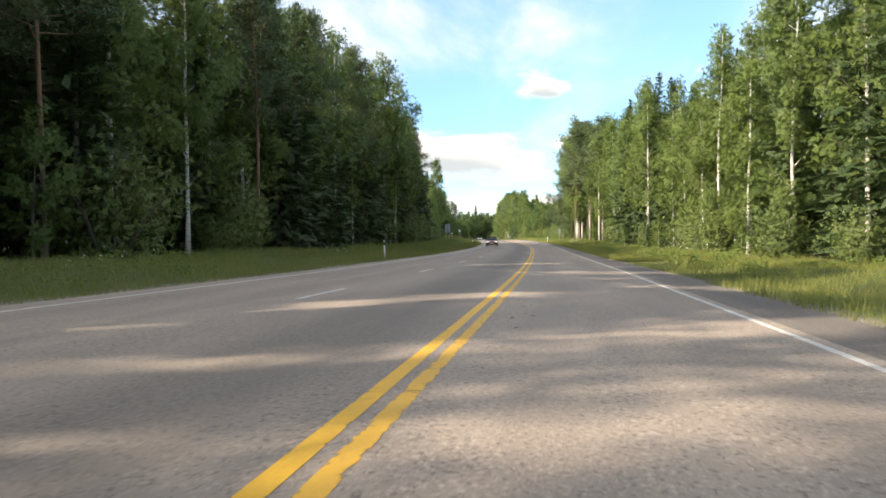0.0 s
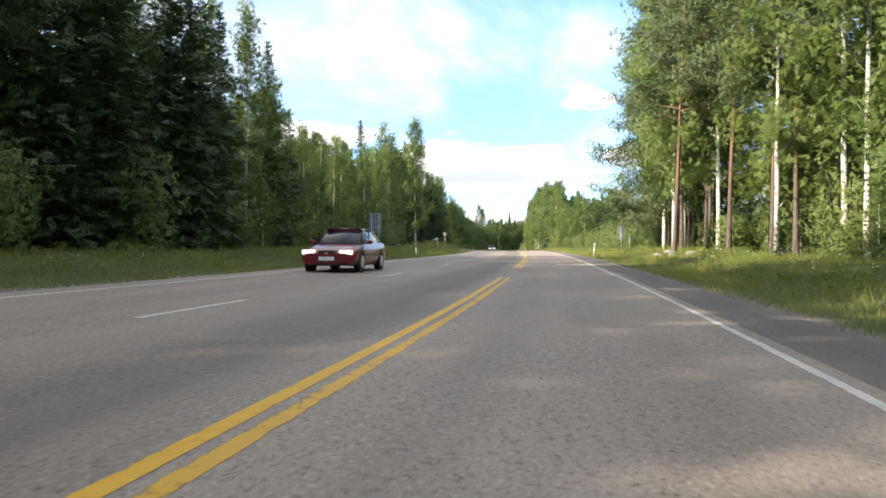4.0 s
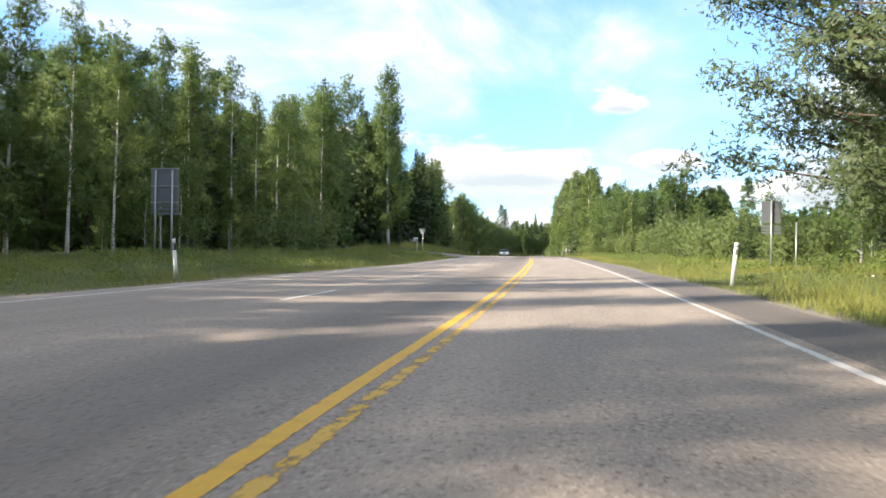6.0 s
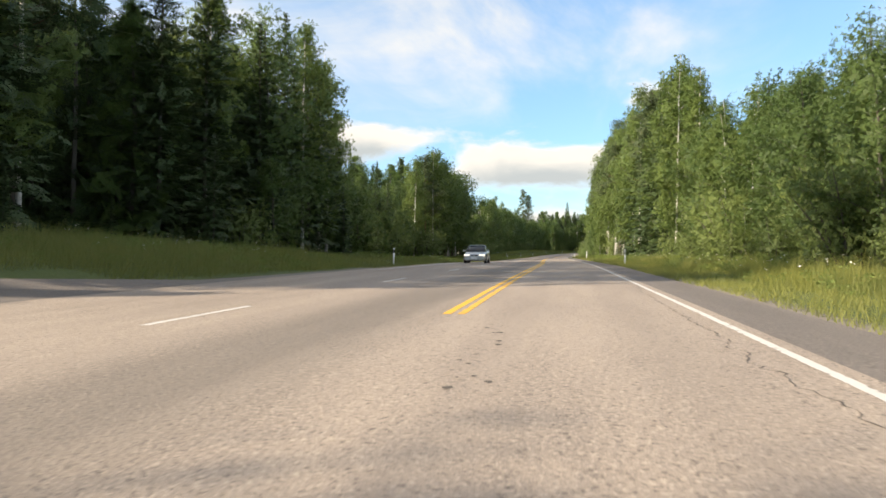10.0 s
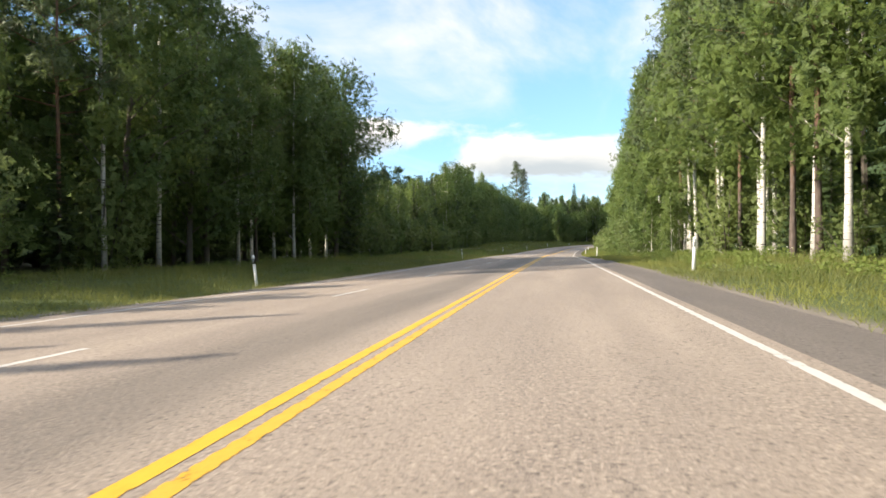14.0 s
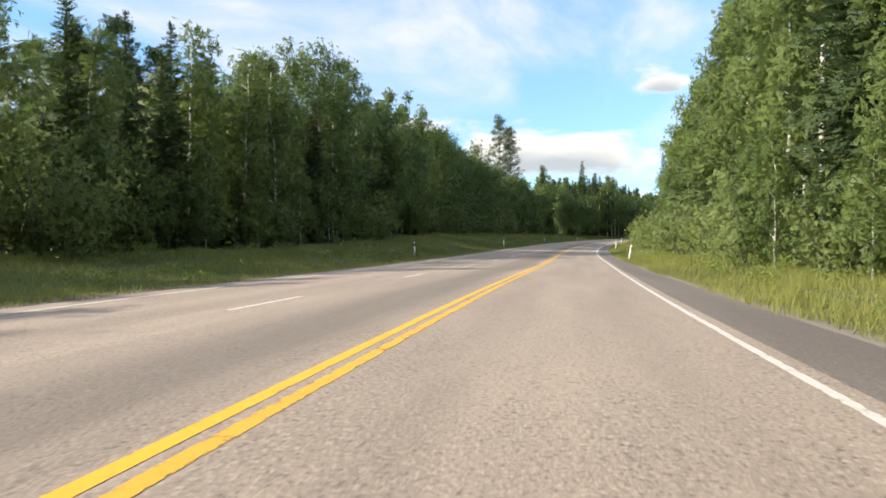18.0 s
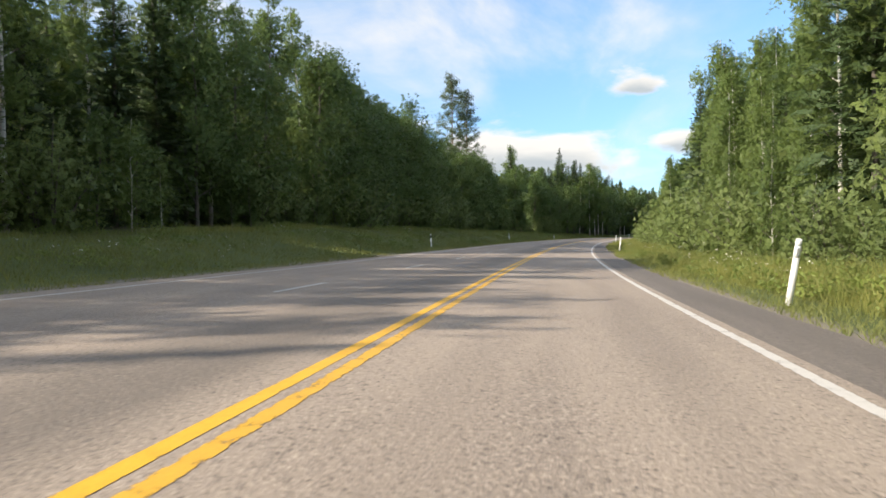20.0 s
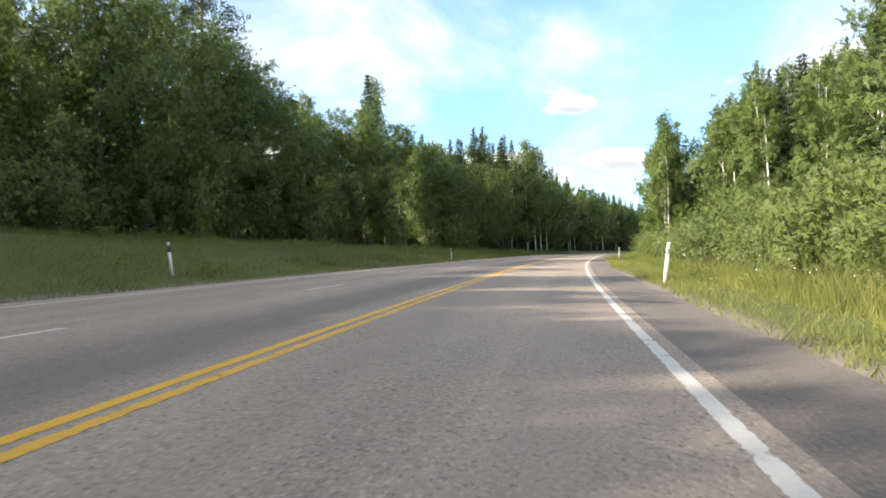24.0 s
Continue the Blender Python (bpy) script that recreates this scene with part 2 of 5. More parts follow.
def birch_bark():
    m = Nodes("birch_bark")
    co = m.coord("Object")
    marks = m.noise(m.mapping(co, (1.2, 1.2, 5.0)), 2.2, 5.0, 0.6)
    fine = m.noise(m.mapping(co, (3.0, 3.0, 16.0)), 3.0, 3.0)
    white = m.mix(fine, (0.52, 0.49, 0.44), (0.72, 0.70, 0.66))
    col = m.mix(m.ramp(marks, 0.56, 0.64), white, (0.045, 0.040, 0.036))
    z = m.split(co)[2]
    base = m.ramp(m.math("ADD", z, m.math("MULTIPLY", marks, 1.6)), 2.4, 1.0)
    col = m.mix(m.math("MULTIPLY", base, 0.55), col, (0.10, 0.09, 0.08))
    bx, by, _ = m.split(co)                      # young wood out in the crown is brown
    out = m.ramp(m.math("SQRT", m.math("ADD", m.math("MULTIPLY", bx, bx), m.math("MULTIPLY", by, by))), 0.32, 0.55)
    col = m.mix(out, col, (0.085, 0.068, 0.052))
    m.set(Base_Color=col, Roughness=0.75).bump(marks, 0.4, 0.02)
    return m.mat


def pine_bark():
    m = Nodes("pine_bark")
    co = m.coord("Object")
    plates = m.voronoi(m.mapping(co, (3.0, 3.0, 1.0)), 3.0)
    z = m.split(co)[2]
    up = m.ramp(m.math("ADD", z, m.math("MULTIPLY", plates, 3.0)), 4.5, 8.5)
    low = m.mix(plates, (0.16, 0.12, 0.10), (0.075, 0.058, 0.05))
    top = m.mix(plates, (0.24, 0.135, 0.08), (0.16, 0.09, 0.058))
    m.set(Base_Color=m.mix(up, low, top), Roughness=0.85).bump(plates, 0.6, 0.03)
    return m.mat


def grey_bark():
    m = Nodes("grey_bark")
    co = m.coord("Object")
    n = m.noise(m.mapping(co, (4, 4, 1.0)), 2.5, 6.0, 0.65)
    m.set(Base_Color=m.mix(n, (0.06, 0.05, 0.042), (0.17, 0.15, 0.125)), Roughness=0.9).bump(n, 0.6, 0.03)
    return m.mat


MAT_BIRCH, MAT_PINE_BARK, MAT_BARK = birch_bark(), pine_bark(), grey_bark()


def asphalt(name, dark, light, stone):
    m = Nodes(name)
    co = m.coord("Position")
    uv = m.coord("UV")
    lat, along, _ = m.split(uv)
    chips = m.noise(co, 30.0, 3.0, 0.64)
    pits = m.noise(m.mapping(co, (1, 1, 1), (7.3, 3.1, 0)), 25.0, 4.0, 0.66)
    grain = m.noise(co, 85.0, 3.0, 0.7)
    big = m.noise(m.mapping(uv, (0.9, 0.10, 1)), 1.0, 5.0, 0.6)
    mid = m.noise(m.mapping(uv, (2.2, 0.5, 1)), 1.3, 4.0, 0.6)
    col = m.mix(m.ramp(big, 0.3, 0.7), dark, light)
    col = m.mix(m.ramp(grain, 0.42, 0.72, 0.0, 0.5), col, stone)
    col = m.mix(m.ramp(mid, 0.52, 0.75, 0.0, 0.25), col, dark)
    col = m.mix(m.ramp(chips, 0.50, 0.69, 0.0, 0.80), col, stone)
    # shade between the raised stones is painted in as dark specks
    col = m.mix(m.ramp(pits, 0.52, 0.69, 0.0, 0.74), col, (0.045, 0.038, 0.036))
    # polished and darkened wheel tracks run along each lane
    ph = m.math("FRACT", m.math("DIVIDE", m.math("ADD", lat, 7.0), 3.5))
    t1 = m.math("ABSOLUTE", m.math("SUBTRACT", ph, 0.27))
    t2 = m.math("ABSOLUTE", m.math("SUBTRACT", ph, 0.73))
    track = m.ramp(m.math("ADD", m.math("MINIMUM", t1, t2), m.math("MULTIPLY", m.math("SUBTRACT", big, 0.5), 0.12)), 0.13, 0.02)
    col = m.mix(m.math("MULTIPLY", track, 0.26), col, dark)
    # a wide dark smear of rubber and oil beside the centre line
    smear = m.ramp(m.math("ABSOLUTE", m.math("ADD", m.math("ADD", lat, 1.25), m.math("MULTIPLY", m.math("SUBTRACT", big, 0.5), 0.9))), 1.35, 0.30)
    col = m.mix(m.math("MULTIPLY", smear, 0.50), col, (0.082, 0.074, 0.066))
    m.set(Base_Color=col, Roughness=m.ramp(grain, 0.3, 0.8, 0.72, 0.9))
    m.bump(m.math("SUBTRACT", chips, pits), 0.6, 0.012)
    return m.mat


MAT_ASPHALT = asphalt("worn_asphalt", (0.236, 0.193, 0.161), (0.333, 0.274, 0.225), (0.51, 0.42, 0.34))
MAT_SHOULDER = asphalt("shoulder_asphalt", (0.115, 0.100, 0.090), (0.165, 0.143, 0.126), (0.27, 0.228, 0.198))


def paint(name, colour, wear, edge):
    """Line paint that has flaked off down to the asphalt, most of all along its edges."""
    m = Nodes(name)
    co = m.coord("Position")
    across = m.split(m.coord("UV"))[0]
    n = m.noise(co, 5.5, 6.0, 0.72)
    f = m.noise(co, 34.0, 3.0, 0.7)
    rim = m.ramp(m.math("ABSOLUTE", m.math("SUBTRACT", across, 0.5)), 0.26, 0.52, 0.0, edge)
    w = m.ramp(m.math("ADD", m.math("ADD", n, rim), m.math("MULTIPLY", f, 0.38)), wear, wear + 0.08)
    col = m.mix(f, colour, tuple(c * 0.74 for c in colour))
    m.set(Base_Color=m.mix(m.ramp(n, 0.45, 0.7, 0.0, 0.35), col, tuple(c * 0.55 for c in colour)), Roughness=0.65).bump(f, 0.4, 0.004)
    gone = m.n.new("ShaderNodeBsdfTransparent")
    mx = m.n.new("ShaderNodeMixShader")
    m.l.new(w, mx.inputs[0])
    m.l.new(m.bsdf.outputs[0], mx.inputs[1])
    m.l.new(gone.outputs[0], mx.inputs[2])
    m.l.new(mx.outputs[0], m.out.inputs["Surface"])
    return m.mat


MAT_YELLOW = paint("yellow_line_paint", (0.84, 0.47, 0.035), 0.88, 0.15)
MAT_YELLOW_WORN = paint("worn_yellow_line_paint", (0.78, 0.44, 0.045), 0.80, 0.15)
MAT_YELLOW_FADED = paint("faded_yellow_line_paint", (0.74, 0.44, 0.06), 0.70, 0.16)
MAT_WHITE = paint("white_line_paint", (0.70, 0.67, 0.63), 0.82, 0.14)


def ground_material():
    m = Nodes("verge_soil_and_turf")
    co = m.coord("Position")
    lat = m.split(m.coord("UV"))[0]
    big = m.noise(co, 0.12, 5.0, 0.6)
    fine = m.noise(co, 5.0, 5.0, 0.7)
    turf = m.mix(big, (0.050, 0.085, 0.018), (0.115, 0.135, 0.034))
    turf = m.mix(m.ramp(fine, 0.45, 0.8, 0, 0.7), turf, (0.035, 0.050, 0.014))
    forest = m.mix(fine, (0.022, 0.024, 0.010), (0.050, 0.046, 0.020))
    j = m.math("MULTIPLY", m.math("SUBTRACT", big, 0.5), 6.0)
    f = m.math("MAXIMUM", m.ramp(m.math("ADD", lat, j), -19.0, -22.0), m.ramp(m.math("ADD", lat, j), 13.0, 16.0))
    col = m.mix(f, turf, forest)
    grit = m.mix(fine, (0.16, 0.14, 0.115), (0.24, 0.21, 0.18))
    e = m.math("MULTIPLY", m.ramp(m.math("ADD", lat, m.math("MULTIPLY", fine, 0.6)), -8.9, -8.3), m.ramp(m.math("ADD", lat, m.math("MULTIPLY", fine, -0.6)), 5.3, 4.7))
    col = m.mix(e, col, grit)
    m.set(Base_Color=col, Roughness=0.95).bump(fine, 0.8, 0.05)
    return m.mat


MAT_GROUND = ground_material()


def plain(name, colour, rough=0.5, metal=0.0, grain=0.12, scale=6.0):
    m = Nodes(name)
    co = m.coord("Object")
    n = m.noise(co, scale, 5.0, 0.65)
    m.set(Base_Color=m.mix(m.math("MULTIPLY", n, 1.0), tuple(c * (1 - grain) for c in colour), tuple(min(1, c * (1 + grain)) for c in colour)), Roughness=rough, Metallic=metal)
    return m.mat


MAT_POST = plain("white_plastic", (0.78, 0.78, 0.76), 0.45)
MAT_BLACK = plain("black_plastic", (0.02, 0.02, 0.022), 0.5)
MAT_REFLECT = plain("reflector_grey", (0.55, 0.56, 0.58), 0.2, 0.6)
MAT_GALV = plain("galvanised_steel", (0.42, 0.43, 0.44), 0.45, 0.7)
MAT_SIGN_BACK = plain("grey_sign_back", (0.22, 0.235, 0.25), 0.5, 0.3)
MAT_SIGN_WHITE = plain("white_sign_face", (0.8, 0.8, 0.78), 0.4)
MAT_ROCK = plain("grey_granite", (0.25, 0.235, 0.22), 0.9, 0.0, 0.4, 3.0)
MAT_CRACK = plain("crack_shadow", (0.105, 0.09, 0.08), 0.95)

# ---- the road's line: station, x, y, z of the yellow centre line ----
LINE = [
    (-60.0, -0.68, -60.00, -0.436),
    (0.0, -0.66, -0.00, -0.984),
    (22.1, -1.07, 22.06, -1.159),
    (44.1, -1.79, 44.12, -1.291),
    (77.2, -3.22, 77.17, -1.319),
    (99.3, -4.38, 99.17, -1.213),
    (121.3, -6.23, 121.16, -1.062),
    (143.4, -8.39, 143.11, -0.886),
    (176.4, -12.50, 175.86, -0.622),
    (209.2, -17.11, 208.41, -0.389),
    (242.0, -21.95, 240.83, -0.259),
    (274.9, -26.80, 273.31, -0.299),
    (307.9, -32.41, 305.81, -0.494),
    (340.8, -37.79, 338.29, -0.687),
    (373.7, -42.98, 370.88, -0.880),
    (406.8, -48.21, 403.52, -1.217),
    (439.9, -52.67, 436.25, -1.559),
    (461.9, -55.73, 458.11, -1.648),
    (484.0, -58.40, 480.00, -1.618),
    (506.0, -60.56, 501.91, -1.457),
    (528.0, -62.08, 523.85, -1.244),
]
_pts = [np.array(p) for p in LINE]
_h = radians(4.65)
while _pts[-1][0] < 900:                     # beyond the last fitted point the road goes on bending to the right
    s0, x0, y0, z0 = _pts[-1]
    step = 40.0
    _h -= 0.0011 * step if s0 < 880 else 0.0
    _pts.append(np.array((s0 + step, x0 - math.sin(_h) * step, y0 + math.cos(_h) * step, z0 + (0.30 if s0 < 620 else 0.08))))
_pts = np.array(_pts)
_tan = np.gradient(_pts[:, 1:], _pts[:, 0], axis=0)
SS = np.arange(-60.0, 900.0, 2.0)


def _hermite(s):
    i = np.clip(np.searchsorted(_pts[:, 0], s, "right") - 1, 0, len(_pts) - 2)
    d = (_pts[i + 1, 0] - _pts[i, 0])
    u = ((s - _pts[i, 0]) / d)[:, None]
    d = d[:, None]
    return ((2 * u**3 - 3 * u**2 + 1) * _pts[i, 1:] + (u**3 - 2 * u**2 + u) * d * _tan[i] + (-2 * u**3 + 3 * u**2) * _pts[i + 1, 1:] + (u**3 - u**2) * d * _tan[i + 1])


CL = _hermite(SS)
HEAD = np.unwrap(np.arctan2(-np.gradient(CL[:, 0]), np.gradient(CL[:, 1])))
# cross-fall at stations: the mean, the lanes left of the centre line, the lane right of it
BANK_S = [0, 44, 99, 132, 176, 220, 275, 330, 352, 378, 440, 485, 505, 528, 800]
BANK_V = [-0.0200, -0.0180, -0.0040, 0.0030, 0.0110, 0.0060, 0.0100, 0.0340, 0.0340, 0.0260, -0.0360, -0.0440, -0.0360, -0.0320, -0.0300]
FALL_LEFT = [0.0032, -0.0109, -0.0126, -0.0096, 0.0119, 0.0007, 0.0051, 0.0360, 0.0366, 0.0335, -0.0097, -0.0243, -0.0184, -0.0170, -0.0184]
FALL_RIGHT = [-0.0180, -0.0130, -0.0109, 0.0096, 0.0285, 0.0192, -0.0003, 0.0388, 0.0372, -0.0013, -0.0355, -0.0354, -0.0288, -0.0274, -0.0289]
LEFT_S = [-60, 100, 180, 212, 225, 233, 262, 300, 400, 450, 490, 560, 620, 700]
LEFT_V = [0.4, 0.4, 0.5, 0.4, 0.45, 1.3, 0.8, 0.4, 0.4, 0.9, 2.0, 2.0, 1.4, 1.0]
RIGHT_S = [-60, 90, 140, 175, 300, 400, 470, 540, 620, 700]
RIGHT_V = [0.1, 0.3, 0.7, 0.2, 0.2, 0.2, -0.1, -0.3, -0.2, 0.2]


def heading(s):
    return np.interp(s, SS, HEAD)


def road_z(s, lat):
    s, lat = np.asarray(s, float), np.asarray(lat, float)
    return np.interp(s, SS, CL[:, 2]) - 1.5 * np.interp(s, BANK_S, BANK_V) + np.interp(s, BANK_S, FALL_LEFT) * np.clip(lat, -9.0, 0.0) + np.interp(s, BANK_S, FALL_RIGHT) * np.clip(lat, 0.0, 6.0)


def ground_z(s, lat):
    s, lat = np.asarray(s, float), np.asarray(lat, float)
    z = road_z(s, lat)
    dl, dr = np.maximum(-7.7 - lat, 0), np.maximum(lat - 4.75, 0)
    bl, br = np.interp(s, LEFT_S, LEFT_V), np.interp(s, RIGHT_S, RIGHT_V)
    fl = np.interp(dl, [0, 0.6, 2.5, 5, 8, 12, 60, 500], [0, 0, 0.1, 0.45, 0.85, 1.0, 1.3, 1.0])
    fr = np.interp(dr, [0, 0.6, 2.0, 3.5, 6, 9, 60, 500], [0, 0, 0.0, 0.4, 0.85, 1.0, 1.5, 1.0])
    sink = np.interp(dl, [0, 0.5, 1.5, 3.0, 5.0, 9.0], [0, 0.02, 0.06, 0.08, 0.04, 0]) + np.interp(dr, [0, 0.5, 1.2, 2.5, 4.0, 7.0], [0, 0.01, 0.02, 0.06, 0.04, 0])
    rough = 0.10 * np.sin(s * 0.31 + lat * 0.7) * np.sin(lat * 0.43 - s * 0.11) * np.clip((dl + dr) / 4, 0, 1)
    return z + bl * fl + br * fr - sink + rough


def xy(s, lat):
    s, lat = np.asarray(s, float), np.asarray(lat, float)
    h = np.interp(s, SS, HEAD)
    over = np.where(s > SS[-1], s - SS[-1], np.where(s < SS[0], s - SS[0], 0.0))
    return np.interp(s, SS, CL[:, 0]) + np.cos(h) * lat - np.sin(h) * over, np.interp(s, SS, CL[:, 1]) + np.sin(h) * lat + np.cos(h) * over


def spot(s, lat, turn=0.0, scale=1.0, lift=0.0, on_road=False):
    """A pose on the ground at a station; turn in degrees from the road's heading."""
    x, y = xy(s, lat)
    z = float(road_z(s, lat) if on_road else ground_z(s, lat)) + lift
    return Matrix.Translation((float(x), float(y), z)) @ Matrix.Rotation(float(heading(s)) + radians(turn), 4, "Z") @ Matrix.Scale(scale, 4)


# ---- mesh helpers ----
def mesh_from(name, verts, faces, material, uv=None, smooth=False):
    me = bpy.data.meshes.new(name)
    me.from_pydata(verts if isinstance(verts, list) else verts.tolist(), [], faces if isinstance(faces, list) else faces.tolist())
    if material:
        me.materials.append(material)
    if uv is not None:
        layer = me.uv_layers.new(name="UVMap")
        idx = np.empty(len(me.loops), dtype=np.int32)
        me.loops.foreach_get("vertex_index", idx)
        layer.data.foreach_set("uv", np.asarray(uv, dtype=np.float32)[idx].ravel())
    if smooth:
        me.polygons.foreach_set("use_smooth", [True] * len(me.polygons))
    me.update()
    return me


def part(name, bm, material, parent=None, label=""):
    """Links a bmesh (or a ready mesh) as one mesh object, under a thing or a part."""
    if isinstance(bm, bpy.types.Mesh):
        me = bm
    else:
        me = bpy.data.meshes.new(name)
        bm.to_mesh(me)
        bm.free()
        me.materials.append(material)
    ob = new(name, me)
    ob.parent = parent
    return tagged(ob, label)


def strip(name, s_list, lat_a, lat_b, material, lift=0.0, thick=0.0, parent=None, z_of=road_z, cols=1, lats=None):
    """A band that lies along the road between two offsets."""
    s = np.asarray(s_list, float)
    lats = np.linspace(lat_a, lat_b, cols + 1) if lats is None else np.asarray(lats)
    cols = len(lats) - 1
    V, U, F = [], [], []
    for la in lats:
        x, y = xy(s, la)
        z = z_of(s, la) + lift
        V.append(np.stack([x, y, z], 1))
        U.append(np.stack([np.full_like(s, la if parent is None else (la - lat_a) / (lat_b - lat_a)), s], 1))
    n = len(s)
    for c in range(cols):
        F += [(c * n + i, (c + 1) * n + i, (c + 1) * n + i + 1, c * n + i + 1) for i in range(n - 1)]
    V, U = np.concatenate(V), np.concatenate(U)
    if thick:
        m = len(V)
        low = V.copy()
        low[:, 2] -= thick
        V, U = np.concatenate([V, low]), np.concatenate([U, U])
        top = list(F)
        F += [(a + m, d + m, c + m, b + m) for a, b, c, d in top]
        last = cols * n
        F += [(i, i + 1, i + 1 + m, i + m) for i in range(n - 1)]
        F += [(last + i + 1, last + i, last + i + m, last + i + 1 + m) for i in range(n - 1)]
    return part(name, mesh_from(name, V, F, material, U), None, parent)


# ---- ground and road ----
_rows = np.concatenate([[-3000, -800, -300, -120], np.arange(-60, 880, 4.0), [1000, 1400, 2200, 4000]])
_cols = np.array([-3000, -900, -300, -120, -70, -48, -36, -30, -26, -23, -21, -19, -17.5, -16, -14.5, -13, -11.8, -10.7, -9.7, -9.0, -8.4, -7.9, -7.4, -3.5, 1.0, 4.5, 4.9, 5.3, 5.9, 6.6, 7.4, 8.3, 9.3, 10.5, 12, 13.5, 15.5, 18, 22, 28, 36, 50, 75, 130, 300, 900, 3000])
_S, _L = np.meshgrid(_rows, _cols, indexing="ij")
_N = np.clip(_L, -70.0, 70.0).ravel()                    # past 70 m the sheet runs straight out
_X, _Y = xy(_S.ravel(), _N)
_X, _Y = _X + math.cos(float(heading(300.0))) * (_L.ravel() - _N), _Y + math.sin(float(heading(300.0))) * (_L.ravel() - _N)
_Z = ground_z(_S.ravel(), _L.ravel()) - np.where((_L.ravel() > -7.6) & (_L.ravel() < 4.7), 0.16, 0.02)
_nc = len(_cols)
_F = [(r * _nc + c, r * _nc + c + 1, (r + 1) * _nc + c + 1, (r + 1) * _nc + c) for r in range(len(_rows) - 1) for c in range(_nc - 1)]
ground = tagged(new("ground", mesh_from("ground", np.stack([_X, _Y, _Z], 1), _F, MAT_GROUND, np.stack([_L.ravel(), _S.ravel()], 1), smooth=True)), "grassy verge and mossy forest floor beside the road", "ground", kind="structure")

_rs = np.arange(-60, 880, 2.0)
road = strip("road", _rs, -7.75, 3.72, MAT_ASPHALT, 0.0, 0.14, None, lats=[-7.75, -6.4, -5.0, -3.5, -2.2, -1.1, 0.0, 1.2, 2.4, 3.72])
tagged(road, "worn pinkish-grey asphalt carriageway with three lanes", "road", kind="structure")
shoulder = strip("road_shoulder", _rs, 3.72, 4.85, MAT_SHOULDER, -0.004, 0.12, None, cols=2)
tagged(shoulder, "darker grey asphalt shoulder outside the white edge line", "road", kind="structure")

markings = tagged(new("road_markings"), "yellow double centre line, white edge lines and lane dashes", "road marking", kind="structure")
for a, b in ((-60, 111.5), (119.5, 216.5), (230.5, 878)):
    ss = np.arange(a, b, 2.0)
    strip("yellow_line", ss, -0.172, -0.045, MAT_YELLOW, 0.003, 0, markings)
# the line on the near side is cut by cross cracks at first, and rubbed away in three places
for a, b, mat in ((-60, 12, MAT_YELLOW_WORN), (44, 110, MAT_YELLOW_WORN), (119.5, 134, MAT_YELLOW_WORN), (134, 158, MAT_YELLOW_FADED), (158, 197, MAT_YELLOW_WORN), (197, 207, MAT_YELLOW_FADED), (207, 215.5, MAT_YELLOW_WORN), (230.5, 286, MAT_YELLOW_WORN), (286, 303, MAT_YELLOW_FADED), (303, 878, MAT_YELLOW_WORN)):
    strip("yellow_line", np.linspace(a, b, max(2, math.ceil((b - a) / 2.0))), 0.045, 0.172, mat, 0.003, 0, markings)
_c, _pr = 12.0, random.Random(31)
while _c < 44.0:
    _e = min(44.0, _c + _pr.uniform(1.1, 2.4))
    strip("yellow_line", [_c, (_c + _e) / 2, _e - _pr.uniform(0.04, 0.09)], 0.045 + _pr.uniform(0, 0.006), 0.172 - _pr.uniform(0, 0.008), MAT_YELLOW_WORN, 0.003, 0, markings)
    _c = _e
strip("edge_line", np.arange(-60, 432, 2.0), 3.455, 3.555, MAT_WHITE, 0.003, 0, markings)
strip("edge_line", np.arange(430, 878, 2.0), 3.44, 3.57, MAT_WHITE, 0.003, 0, markings)
for a, b in ((-60, 213), (253, 878)):
    strip("edge_line", np.arange(a, b, 2.0), -7.01, -6.89, MAT_WHITE, 0.003, 0, markings)
_c = 13.7 - 72.0
while _c < 860:
    strip("lane_dash", [_c - 1.5, _c, _c + 1.5], -3.52, -3.40, MAT_WHITE, 0.003, 0, markings)
    _c += 12.0 if _c < 360 else 11.53

# the side road that joins by a flared mouth
_near = [(213.0, -7.6), (217.5, -8.8), (220.5, -11), (221.5, -14), (220.8, -18), (220, -24)]
_far = [(255.0, -7.6), (240, -9.0), (231.5, -11.5), (227, -14.5), (226, -18), (225.4, -24)]
_sv, _su, _sf = [], [], []
for (sa, la), (sb, lb) in zip(_near, _far):
    for k in range(9):
        s, la2 = sa + (sb - sa) * k / 8, la + (lb - la) * k / 8
        x, y = xy(s, la2)
        _sv.append((float(x), float(y), float(road_z(s, la2) - 0.003 if la2 > -8 else ground_z(s, la2) + 0.035)))
        _su.append((0.4, s))
_sf = [(r * 9 + k, (r + 1) * 9 + k, (r + 1) * 9 + k + 1, r * 9 + k + 1) for r in range(len(_near) - 1) for k in range(8)]
side_road = tagged(part("side_road", mesh_from("side_road", _sv, _sf, MAT_SHOULDER, _su), None), "grey asphalt side road joining with a flared mouth", "road", kind="structure")

